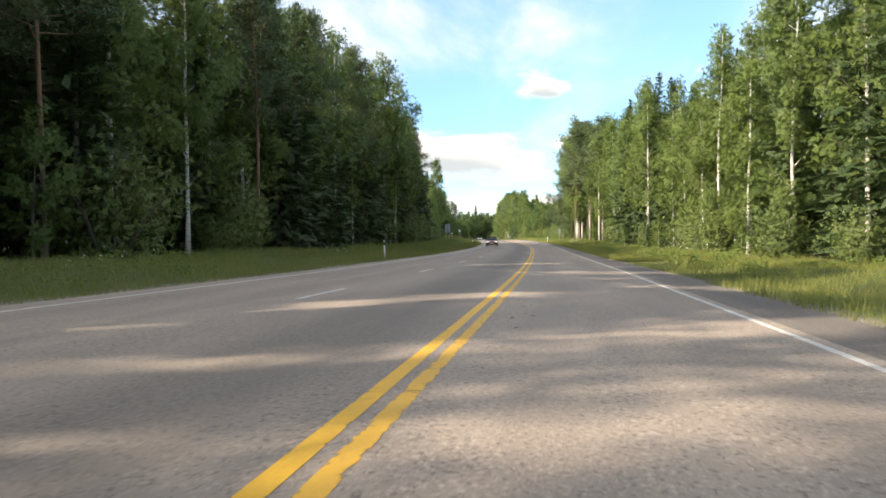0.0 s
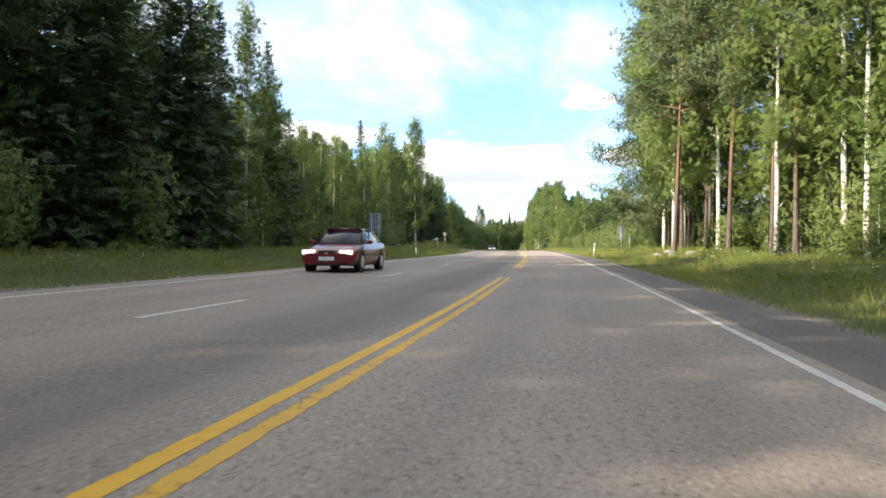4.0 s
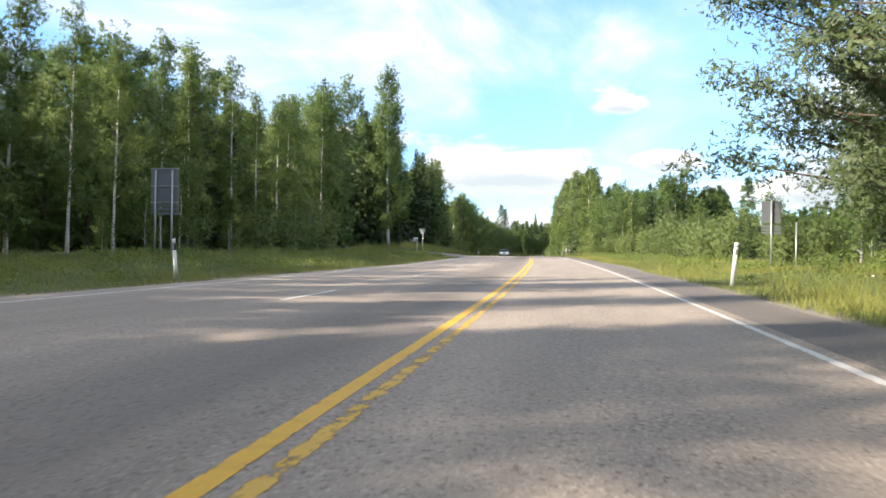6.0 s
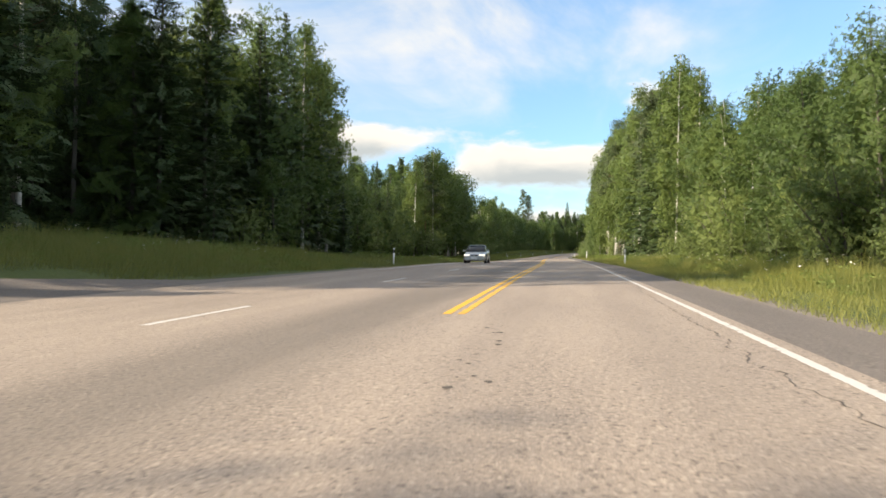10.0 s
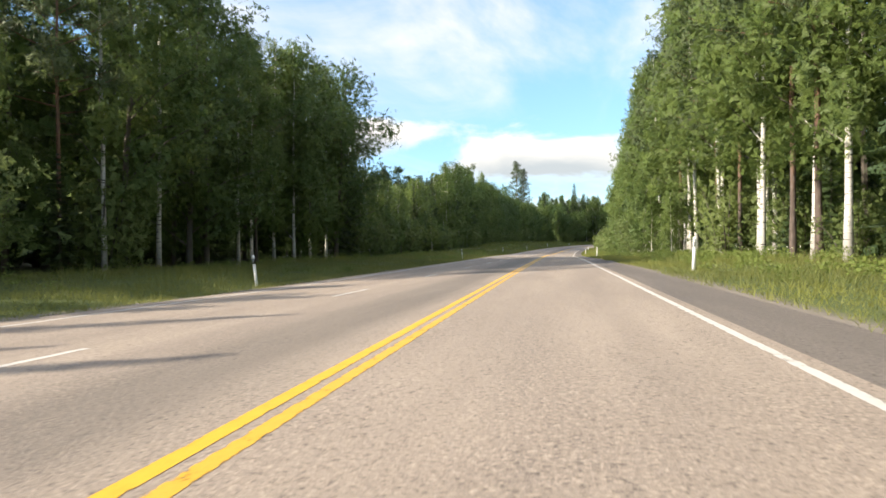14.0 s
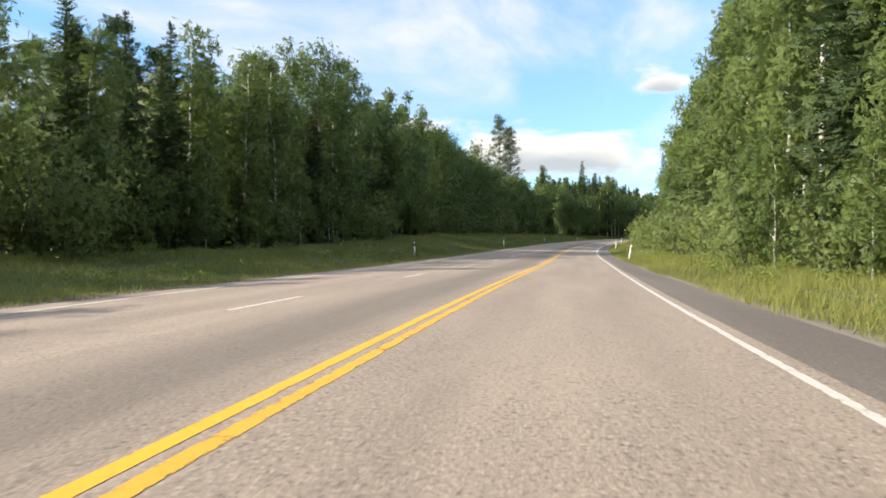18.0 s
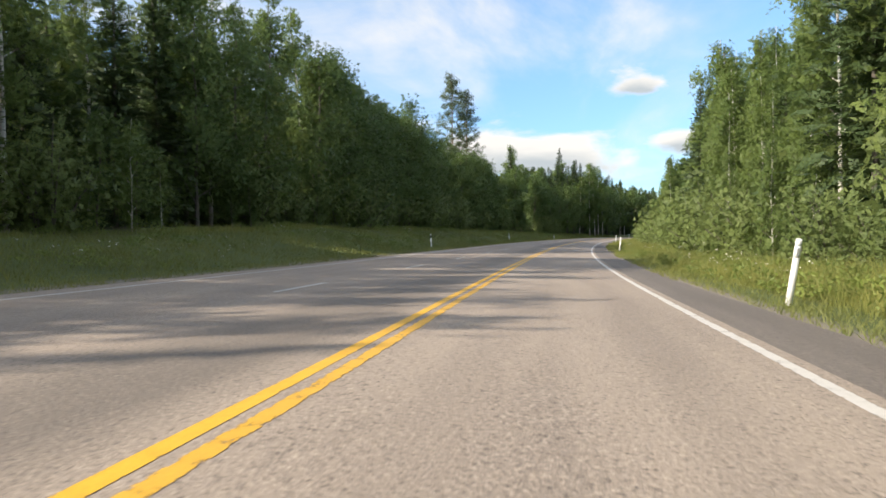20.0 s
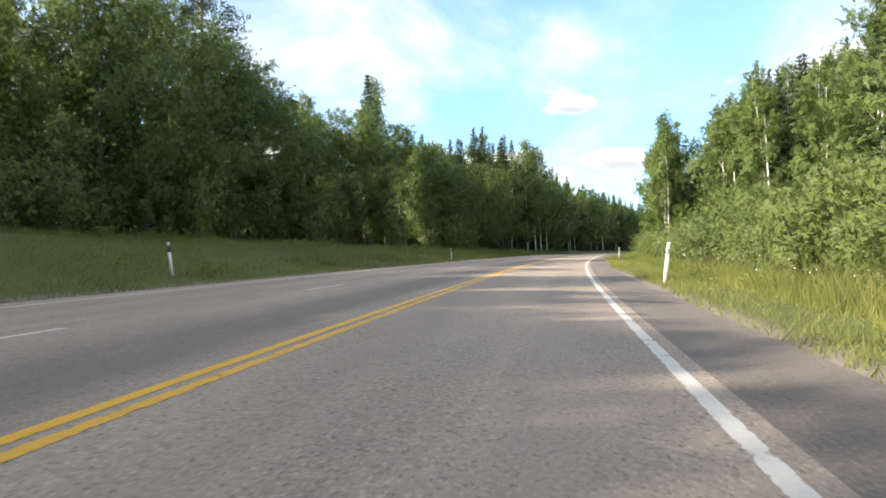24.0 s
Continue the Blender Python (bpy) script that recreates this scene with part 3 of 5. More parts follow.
# ---- plants ----
def leaf_quads(pts, size, rng, droop=0.0, stretch=1.6, flat=0.0):
    """Rhombic leaves or sprays at the points, turned at random."""
    n = len(pts)
    a = rng.normal(size=(n, 3))
    a[:, 2] = a[:, 2] * (1 - flat) - droop
    a /= np.linalg.norm(a, axis=1)[:, None] + 1e-9
    b = np.cross(a, rng.normal(size=(n, 3)))
    b /= np.linalg.norm(b, axis=1)[:, None] + 1e-9
    l = (size * rng.uniform(0.6, 1.35, n))[:, None]
    v = np.stack([pts - a * l * 0.4 - b * l * 0.55 / stretch, pts - a * l * 0.4 + b * l * 0.55 / stretch, pts + a * l * 0.6], 1)
    return v.reshape(-1, 3), np.arange(3 * n).reshape(-1, 3)


def tube(path, radii, sides=6):
    V, F = [], []
    path = [np.asarray(p, float) for p in path]
    for i, (p, r) in enumerate(zip(path, radii)):
        d = path[min(i + 1, len(path) - 1)] - path[max(i - 1, 0)]
        d = d / (np.linalg.norm(d) + 1e-9)
        u = np.cross(d, (0.3, 1, 0.1))
        u /= np.linalg.norm(u) + 1e-9
        w = np.cross(d, u)
        for k in range(sides):
            t = 2 * math.pi * k / sides
            V.append(p + r * (math.cos(t) * u + math.sin(t) * w))
    for i in range(len(path) - 1):
        for k in range(sides):
            F.append((i * sides + k, i * sides + (k + 1) % sides, (i + 1) * sides + (k + 1) % sides, (i + 1) * sides + k))
    return V, F


def join(pieces):
    V, F, o = [], [], 0
    for v, f in pieces:
        v = np.asarray(v)
        V.append(v)
        F += [tuple(int(i) + o for i in q) for q in f]
        o += len(v)
    return np.concatenate(V), F


def stem(rng, H, r0, bend=0.25, sides=8, n=9, lean=0.0):
    off = np.cumsum(rng.normal(0, bend / n, (n + 1, 2)), axis=0) * np.linspace(0, 1, n + 1)[:, None]
    path = [(off[i, 0] + lean * H * i / n, off[i, 1], H * i / n - (0.3 if i == 0 else 0)) for i in range(n + 1)]
    radii = [r0 * (1.35 if i == 0 else 1.0) * (1 - 0.93 * i / n) ** 0.85 + 0.012 for i in range(n + 1)]
    return path, radii


def at_height(path, z):
    zs = [p[2] for p in path]
    return np.array([np.interp(z, zs, [p[k] for p in path]) for k in range(3)])


def birch_shape(seed, H=20.0, R=2.6, low=0.25, leaves=2200, size=0.27, limbs=26, r0=0.15, lean=0.0, broad=False):
    rng = np.random.default_rng(seed)
    path, radii = stem(rng, H, r0, 0.9 if not broad else 1.4, 8, 9, lean)
    wood = [tube(path, radii, 8)]
    pts, wts = [], []
    for i in range(limbs):
        f = low + (0.97 - low) * ((i + rng.random()) / limbs)
        z = f * H
        p0 = at_height(path, z)
        g = (f - low) / (1 - low)
        prof = (math.sin(math.pi * min(1, 0.18 + 0.82 * g) ** (0.85 if broad else 0.75)) ** 0.8) if g < 0.98 else 0.1
        reach = R * max(0.12, prof) * rng.uniform(0.6, 1.25)
        a = i * 2.399 + rng.uniform(-0.5, 0.5)
        rise = reach * (0.75 if broad else 0.95) * (1.1 - 0.5 * rng.random())
        p1 = p0 + np.array((math.cos(a) * reach * 0.55, math.sin(a) * reach * 0.55, rise * 0.7))
        p2 = p0 + np.array((math.cos(a) * reach, math.sin(a) * reach, rise))
        p3 = p2 + np.array((math.cos(a) * 0.3, math.sin(a) * 0.3, -0.5 if not broad else 0.1)) * min(1.5, reach * 0.6)
        rr = 0.012 + 0.022 * (1 - f)
        wood.append(tube([p0, p1, p2, p3], [rr * 1.6, rr, rr * 0.6, rr * 0.25], 3))
        for k in range(7):
            t = 0.25 + 0.75 * (k + rng.random()) / 7
            q = p0 + (p2 - p0) * t if t < 0.8 else p2 + (p3 - p2) * (t - 0.8) * 5
            pts.append(q + rng.normal(0, 0.16, 3))
            wts.append((0.5 + reach * t) * rng.uniform(0.3, 1.5))
    pts, wts = np.array(pts), np.array(wts)
    pick = rng.choice(len(pts), leaves, p=wts / wts.sum())
    spread = 0.36 if not broad else 0.48
    leaf = pts[pick] + np.clip(rng.normal(0, 1, (leaves, 3)), -1.6, 1.6) * np.array((spread, spread, spread * 1.15))
    if not broad:
        leaf[:, 2] -= np.clip(np.abs(rng.normal(0, 0.45, leaves)), 0, 0.95)
    leaf = leaf[leaf[:, 2] > 0.3]
    lv, lf = leaf_quads(leaf, size, rng, 0.35 if not broad else 0.0)
    return join(wood), (lv, lf)


def spruce_shape(seed, H=22.0, R=2.4, low=0.06, whorls=34, per=9, sprays=6, size=0.62, r0=0.17):
    rng = np.random.default_rng(seed)
    path, radii = stem(rng, H, r0, 0.2, 7, 8)
    wood = [tube(path, radii, 7)]
    pts, dirs = [], []
    for w in range(whorls):
        f = low + (0.985 - low) * (w / (whorls - 1)) ** 0.92
        z = f * H
        reach = R * ((1 - f) ** 0.80) * (0.92 + 0.08 * math.sin(w)) + 0.10
        if f < 0.16:
            reach *= 0.75
        n = max(4, int(per * (0.55 + 0.45 * (1 - f))))
        for b in range(n):
            a = 2 * math.pi * (b + rng.random()) / n
            r = reach * rng.uniform(0.6, 1.15)
            z = f * H + rng.uniform(-0.4, 0.4) * (1.15 - f)
            drop = r * (0.42 - 0.55 * f)
            c, s = math.cos(a), math.sin(a)
            for k in range(sprays):
                t = ((k + 0.5 + rng.uniform(-0.3, 0.3)) / sprays) ** 0.8
                p = np.array((c * r * t, s * r * t, z - drop * t + 0.25 * r * t * t * (0.3 if f < 0.7 else 0.9)))
                pts.append(p + at_height(path, z) * np.array((1, 1, 0)) + rng.normal(0, 0.05 + 0.05 * t, 3))
                dirs.append((c + rng.normal(0, 0.45), s + rng.normal(0, 0.45), -0.45 + 0.95 * f + rng.normal(0, 0.30)))
    pts, dirs = np.array(pts), np.array(dirs)
    dirs /= np.linalg.norm(dirs, axis=1)[:, None]
    side = np.cross(dirs, (0, 0, 1.0)) + rng.normal(0, 0.65, pts.shape)
    side /= np.linalg.norm(side, axis=1)[:, None]
    l = size * rng.uniform(0.6, 1.2, (len(pts), 1)) * (0.34 + 0.66 * np.clip((H - pts[:, 2:3]) / H * 1.9, 0, 1))
    v = np.stack([pts - dirs * l * 0.5, pts + side * l * 0.34 - dirs * l * 0.1, pts + dirs * l * 0.6, pts - side * l * 0.34 - dirs * l * 0.1], 1).reshape(-1, 3)
    return join(wood), (v, np.arange(len(v)).reshape(-1, 4))


def pine_shape(seed, H=23.0, R=3.0, low=0.48, limbs=20, tufts=9, needles=13, size=0.42, r0=0.19, cone=False):
    rng = np.random.default_rng(seed)
    path, radii = stem(rng, H, r0, 0.7, 8, 9)
    wood = [tube(path, radii, 8)]
    pts = []
    for i in range(limbs):
        f = low + (0.97 - low) * (i + rng.random()) / limbs
        g = (f - low) / (1 - low)
        reach = R * (0.75 + 0.5 * math.sin(math.pi * min(1, g + 0.15))) * (1.15 - 0.75 * g) * rng.uniform(0.6, 1.2)
        if cone:
            reach = R * (0.18 + 0.95 * (1 - g) ** 0.8) * rng.uniform(0.7, 1.15)
        a = i * 2.399 + rng.uniform(-0.6, 0.6)
        p0 = at_height(path, f * H)
        c, s = math.cos(a), math.sin(a)
        p1 = p0 + np.array((c * reach * 0.5, s * reach * 0.5, reach * 0.12))
        p2 = p0 + np.array((c * reach, s * reach, reach * (0.25 + 0.3 * g)))
        wood.append(tube([p0, p1, p2], [0.055 * (1.3 - f), 0.035, 0.012], 4))
        for k in range(tufts):
            t = rng.uniform(0.4, 1.08)
            q = p0 + (p2 - p0) * t + rng.normal(0, 0.40, 3) * np.array((1, 1, 0.6))
            pts.append(q + rng.normal(0, 0.27, (needles, 3)) * np.array((1, 1, 0.7)))
    for i in range(4):                                     # dead lower branches
        f = rng.uniform(0.5 * low, low)
        a = rng.uniform(0, 6.28)
        p0 = at_height(path, f * H)
        wood.append(tube([p0, p0 + np.array((math.cos(a), math.sin(a), 0.1)) * rng.uniform(0.6, 1.6)], [0.03, 0.008], 4))
    lv, lf = leaf_quads(np.concatenate(pts), size, rng, -0.25, 2.6)
    return join(wood), (lv, lf)


def bush_shape(seed, H=3.0, R=1.8, stems=9, leaves=800, size=0.22):
    rng = np.random.default_rng(seed)
    wood, pts = [], []
    for i in range(stems):
        a = rng.uniform(0, 6.28)
        r = R * rng.uniform(0.2, 0.95)
        h = H * rng.uniform(0.55, 1.0) * (1.1 - 0.45 * r / R)
        p0 = np.array((math.cos(a) * 0.25, math.sin(a) * 0.25, -0.1))
        p1 = np.array((math.cos(a) * r * 0.6, math.sin(a) * r * 0.6, h * 0.6))
        p2 = np.array((math.cos(a) * r, math.sin(a) * r, h))
        wood.append(tube([p0, p1, p2], [0.035, 0.022, 0.006], 5))
        n = leaves // stems
        t = rng.uniform(0.12, 1.05, n)[:, None]
        q = np.where(t < 0.6, p0 + (p1 - p0) * t / 0.6, p1 + (p2 - p1) * (t - 0.6) / 0.4)
        pts.append(q + np.clip(rng.normal(0, 1, (n, 3)), -1.7, 1.7) * np.array((0.30, 0.30, 0.26)) * R / 1.8 * 1.25)
    leaf = np.concatenate(pts)
    leaf = leaf[leaf[:, 2] > 0.02]
    lv, lf = leaf_quads(leaf, size, rng)
    return join(wood), (lv, lf)


def crown_mesh(name, crown, material, soft=0.58, lift=0.30):
    """Leaves whose shading follows the round of the crown, as the mass of small leaves in it does."""
    v, f = np.asarray(crown[0], float), np.asarray(crown[1])
    n = f.shape[1]
    q = v[f]
    geo = np.cross(q[:, 1] - q[:, 0], q[:, 2] - q[:, 0])
    geo /= np.linalg.norm(geo, axis=1)[:, None] + 1e-12
    c = q.mean(1)
    top, low = c[:, 2].max(), c[:, 2].min()
    r = np.linalg.norm(c[:, :2], axis=1)
    out = np.concatenate([c[:, :2] / (np.percentile(r, 90) + 0.1), ((c[:, 2:3] - low) / (top - low) - 0.35) * 0.8 + lift], 1)
    out /= np.linalg.norm(out, axis=1)[:, None] + 1e-9
    flip = (geo * out).sum(1) < 0
    f = np.where(flip[:, None], f[:, ::-1], f)
    geo[flip] *= -1
    nrm = out * soft + geo * (1 - soft)
    nrm /= np.linalg.norm(nrm, axis=1)[:, None]
    me = mesh_from(name, v, f, material, smooth=True)
    me.normals_split_custom_set(np.repeat(nrm, n, 0).tolist())
    return me


class Kind:
    """Plants of one kind: some shapes, built once, that are planted again and again."""

    def __init__(self, name, height, shapes, bark, leaf, label, category, group):
        self.name, self.height, self.shapes, self.label, self.category, self.group = name, height, [], label, category, group
        for wood, crown in shapes:
            self.shapes.append((mesh_from("trunk", wood[0], wood[1], bark, smooth=True), crown_mesh("crown", crown, leaf)))
        self.first = [None] * len(self.shapes)
        self.count = 0

    def plant(self, s, lat, h, rng, label="", lift=-0.05):
        i = int(rng.integers(len(self.shapes)))
        m = spot(s, lat, float(rng.uniform(0, 360)), h / self.height, lift)
        m = m @ Matrix.Rotation(radians(float(rng.normal(0, 1.2))), 4, "X")
        self.count += 1
        if self.first[i] is None:
            ob = new(self.name)
            part("trunk" if "bush" not in self.name else "stem", self.shapes[i][0], None, ob)
            part("crown" if "bush" not in self.name else "foliage", self.shapes[i][1], None, ob)
            tagged(ob, label or self.label, self.category, self.group)
            ob.matrix_basis = m
            self.first[i] = ob
        else:
            ob = copy_thing(self.first[i], m)
            ob.matrix_basis = m
            tagged(ob, label or self.label)
        return ob


BIRCH = Kind("birch_tree", 20.0, [birch_shape(k, 20, 2.2 + 0.3 * (k % 3), (0.10, 0.17, 0.24)[k % 3], 4700, 0.39, 22, 0.125) for k in range(6)], MAT_BIRCH, MAT_BIRCH_LEAF, "slender white-barked birch with light green leaves", "tree", "roadside birches")
FAR_BIRCH = Kind("birch_tree", 20.0, [birch_shape(12 + k, 20, 2.6, 0.14, 2000, 0.62, 14, 0.125) for k in range(3)], MAT_BIRCH, MAT_BIRCH_LEAF, "slender white-barked birch with light green leaves", "tree", "roadside birches")
YOUNG = Kind("young_birch_tree", 10.0, [birch_shape(20 + k, 10, 1.8, 0.05, 2100, 0.36, 16, 0.07) for k in range(3)], MAT_BIRCH, MAT_BIRCH_LEAF, "young birch leafy down to the grass", "tree", "young birches")
BROAD = Kind("alder_tree", 14.0, [birch_shape(40 + k, 14, 3.1, 0.05, 5600, 0.35, 24, 0.13, 0, True) for k in range(3)], MAT_BARK, MAT_ASPEN_LEAF, "bushy alder with dense dark green leaves", "tree", "roadside alders")
SPRUCE = Kind("spruce_tree", 22.0, [spruce_shape(60 + k, 22, 4.0 + 0.4 * k, 0.05, 46, 11, 6, 1.05) for k in range(3)], MAT_BARK, MAT_SPRUCE, "dark green spruce with drooping branches", "tree", "roadside spruces")
PINE = Kind("pine_tree", 23.0, [pine_shape(80 + k, 23, 3.0, 0.40, 34, 18, 20, 0.32, 0.135) for k in range(3)], MAT_PINE_BARK, MAT_PINE, "tall pine with orange upper trunk and blue-green needles", "tree", "roadside pines")
CONE_PINE = Kind("pine_tree", 28.0, [pine_shape(90 + k, 28, 3.3, 0.34, 46, 13, 17, 0.36, 0.20, True) for k in range(2)], MAT_PINE_BARK, MAT_PINE, "tall pointed pine standing above the other trees", "tree", "roadside pines")
WIDE_PINE = Kind("pine_tree", 20.0, [pine_shape(96, 20, 5.7, 0.08, 66, 44, 15, 0.30, 0.22, True)], MAT_PINE_BARK, MAT_PINE, "broad pine with long low branches over the verge", "tree", "roadside pines")
BUSH = Kind("willow_bush", 3.0, [bush_shape(100 + k, 3.0, 2.0, 12, 1900, 0.235) for k in range(4)], MAT_BARK, MAT_WILLOW_LEAF, "leafy green willow bush growing on the verge", "bush", "roadside bushes")
FAR_BROAD = Kind("alder_tree", 14.0, [birch_shape(47 + k, 14, 3.2, 0.05, 1700, 0.64, 14, 0.13, 0, True) for k in range(2)], MAT_BARK, MAT_ASPEN_LEAF, "bushy alder with dense dark green leaves", "tree", "roadside alders")
ASPEN = Kind("aspen_tree", 25.0, [birch_shape(140, 25, 3.5, 0.06, 10500, 0.43, 44, 0.17)], MAT_BIRCH, MAT_BIRCH_LEAF, "tall column-shaped aspen, pale green and leafy to the ground", "tree", "")
SMALL_SPRUCE = Kind("spruce_tree", 22.0, [spruce_shape(66 + k, 22, 4.4, 0.03, 22, 9, 4, 1.9) for k in range(3)], MAT_BARK, MAT_SPRUCE, "young green spruce branched down to the ground", "tree", "roadside spruces")
FAR = {"b": FAR_BIRCH, "a": FAR_BROAD}
LOW = {"a": FAR_BROAD, "s": SMALL_SPRUCE}
KINDS = {"b": BIRCH, "y": YOUNG, "a": BROAD, "s": SPRUCE, "p": PINE, "u": BUSH, "c": ASPEN, "k": CONE_PINE, "w": WIDE_PINE}

# height of the forest along the road, every 8 m from station 52, at two depths on either side
FOREST_S = np.arange(52.0, 752.0, 8.0)
LEFT_NEAR = [21, 21.7, 22.2, 22.4, 24.2, 25.7, 19.8, 20.9, 19.3, 20.7, 21.4, 20.3, 12.3, 11.6, 11.1, 12.3, 13.7, 11.9, 15.5, 16.7, 17.8, 15.1, 18, 19, 18.6, 15.7, 18.7, 17.5, 20.3, 18.3, 15, 14.2, 16.4, 9.9, 14.9, 17.5, 18.6, 17.4, 17.1, 17.5, 18.7, 10.1, 9.4, 10.4, 9.5, 10, 12.8, 12.7, 15, 14, 15.5, 18.9, 17.2, 15.4, 14.8, 15.6, 18.4, 14, 13.7, 13.9, 15.4, 11.5, 14.2, 14.5, 14.5, 14, 13, 10.4, 14.6, 16.3, 13, 15, 16, 17.3, 19.6, 21.5, 22, 22.5, 24.3, 26, 26, 26, 26, 26, 26, 25.4, 23.6, 21.9]
LEFT_DEEP = [23, 23, 23, 23, 23, 23, 23, 23, 23, 22.5, 20, 17, 15.5, 15.1, 15, 15.5, 16.2, 15.5, 15.6, 17.7, 20.8, 21, 21.5, 20.3, 25.2, 28.3, 30, 24, 24, 23.3, 24.6, 25.6, 24.6, 20.2, 12.5, 18, 17, 21.1, 21.6, 21.4, 22, 22.2, 23.1, 11.5, 12.6, 13.1, 11.8, 14.2, 15.9, 15.7, 18.1, 20.1, 17.2, 19.5, 23.2, 24, 24, 20.5, 20.8, 18.7, 17, 17.8, 15.1, 16.8, 17.9, 17, 16.5, 16.5, 17.7, 13.4, 16.2, 21.8, 18.9, 16, 19.1, 20.4, 21.5, 24, 26.1, 27, 26.8, 28.4, 30, 30, 30, 30, 30, 30]
RIGHT_NEAR = [16.2, 12, 11.2, 17.3, 20, 21.4, 19.4, 19.4, 19.2, 21.1, 22.4, 23.6, 25.5, 26, 26, 26, 26, 4, 4.9, 8.2, 4.6, 8.7, 6.2, 8.8, 9.1, 9.1, 9.9, 11, 11.5, 16.2, 19.3, 20.9, 21.1, 21.4, 21.7, 21.3, 21.8, 22.3, 23, 23.1, 22.6, 22.2, 23, 23.3, 23.7, 24.3, 24.9, 26, 25.5, 25.7, 24.2, 21.6, 17.9, 11.4, 11.3, 14, 16.7, 18.7, 17.3, 14.1, 10.8, 11.5, 10.8, 8.8, 9.6, 10.7, 12.2, 13.3, 14.1, 14.8, 15.9, 16.7, 17.9, 19.3, 20.9, 22.3, 23.2, 23.6, 24.4, 25.3, 26, 26, 26, 26, 26, 26, 26, 26]
RIGHT_DEEP = [30, 30, 30, 25.4, 19.1, 18.9, 19.1, 21.5, 25.7, 29.4, 30, 28.6, 29.5, 29, 29.8, 30, 30, 30, 30, 30, 30, 30, 6.1, 7.2, 11.8, 11.8, 13.9, 15.5, 15.3, 15.7, 16.1, 17.3, 17.6, 16.8, 16.2, 19.2, 22.3, 24.2, 26, 27.9, 28.7, 30, 30, 30, 30, 30, 30, 30, 30, 30, 30, 30, 30, 30, 30, 30, 30, 19.8, 20.1, 19.3, 21.2, 24.1, 27.5, 30, 30, 26.5, 15.6, 16.2, 18, 19.2, 20, 21.7, 23.3, 24.8, 26.1, 27.7, 29, 30, 30, 30, 30, 30, 30, 30, 30, 30, 30, 30]


def forest_height(side, s, lat):
    """How high the tree tops stand at a station, this far from the centre line."""
    near, deep, a, b = (LEFT_NEAR, LEFT_DEEP, 20.0, 27.0) if side < 0 else (RIGHT_NEAR, RIGHT_DEEP, 13.5, 22.0)
    h0, h1 = float(np.interp(s, FOREST_S, near)), float(np.interp(s, FOREST_S, deep))
    young = float(np.interp(s, [-14.0, 2.0, 40.0], [0.95, 0.97, 1.0])) if side < 0 else 1.0
    return young * (h0 + (h1 - h0) * min(1.6, max(-0.3, (abs(lat) - a) / (b - a))))


rng = np.random.default_rng(7)
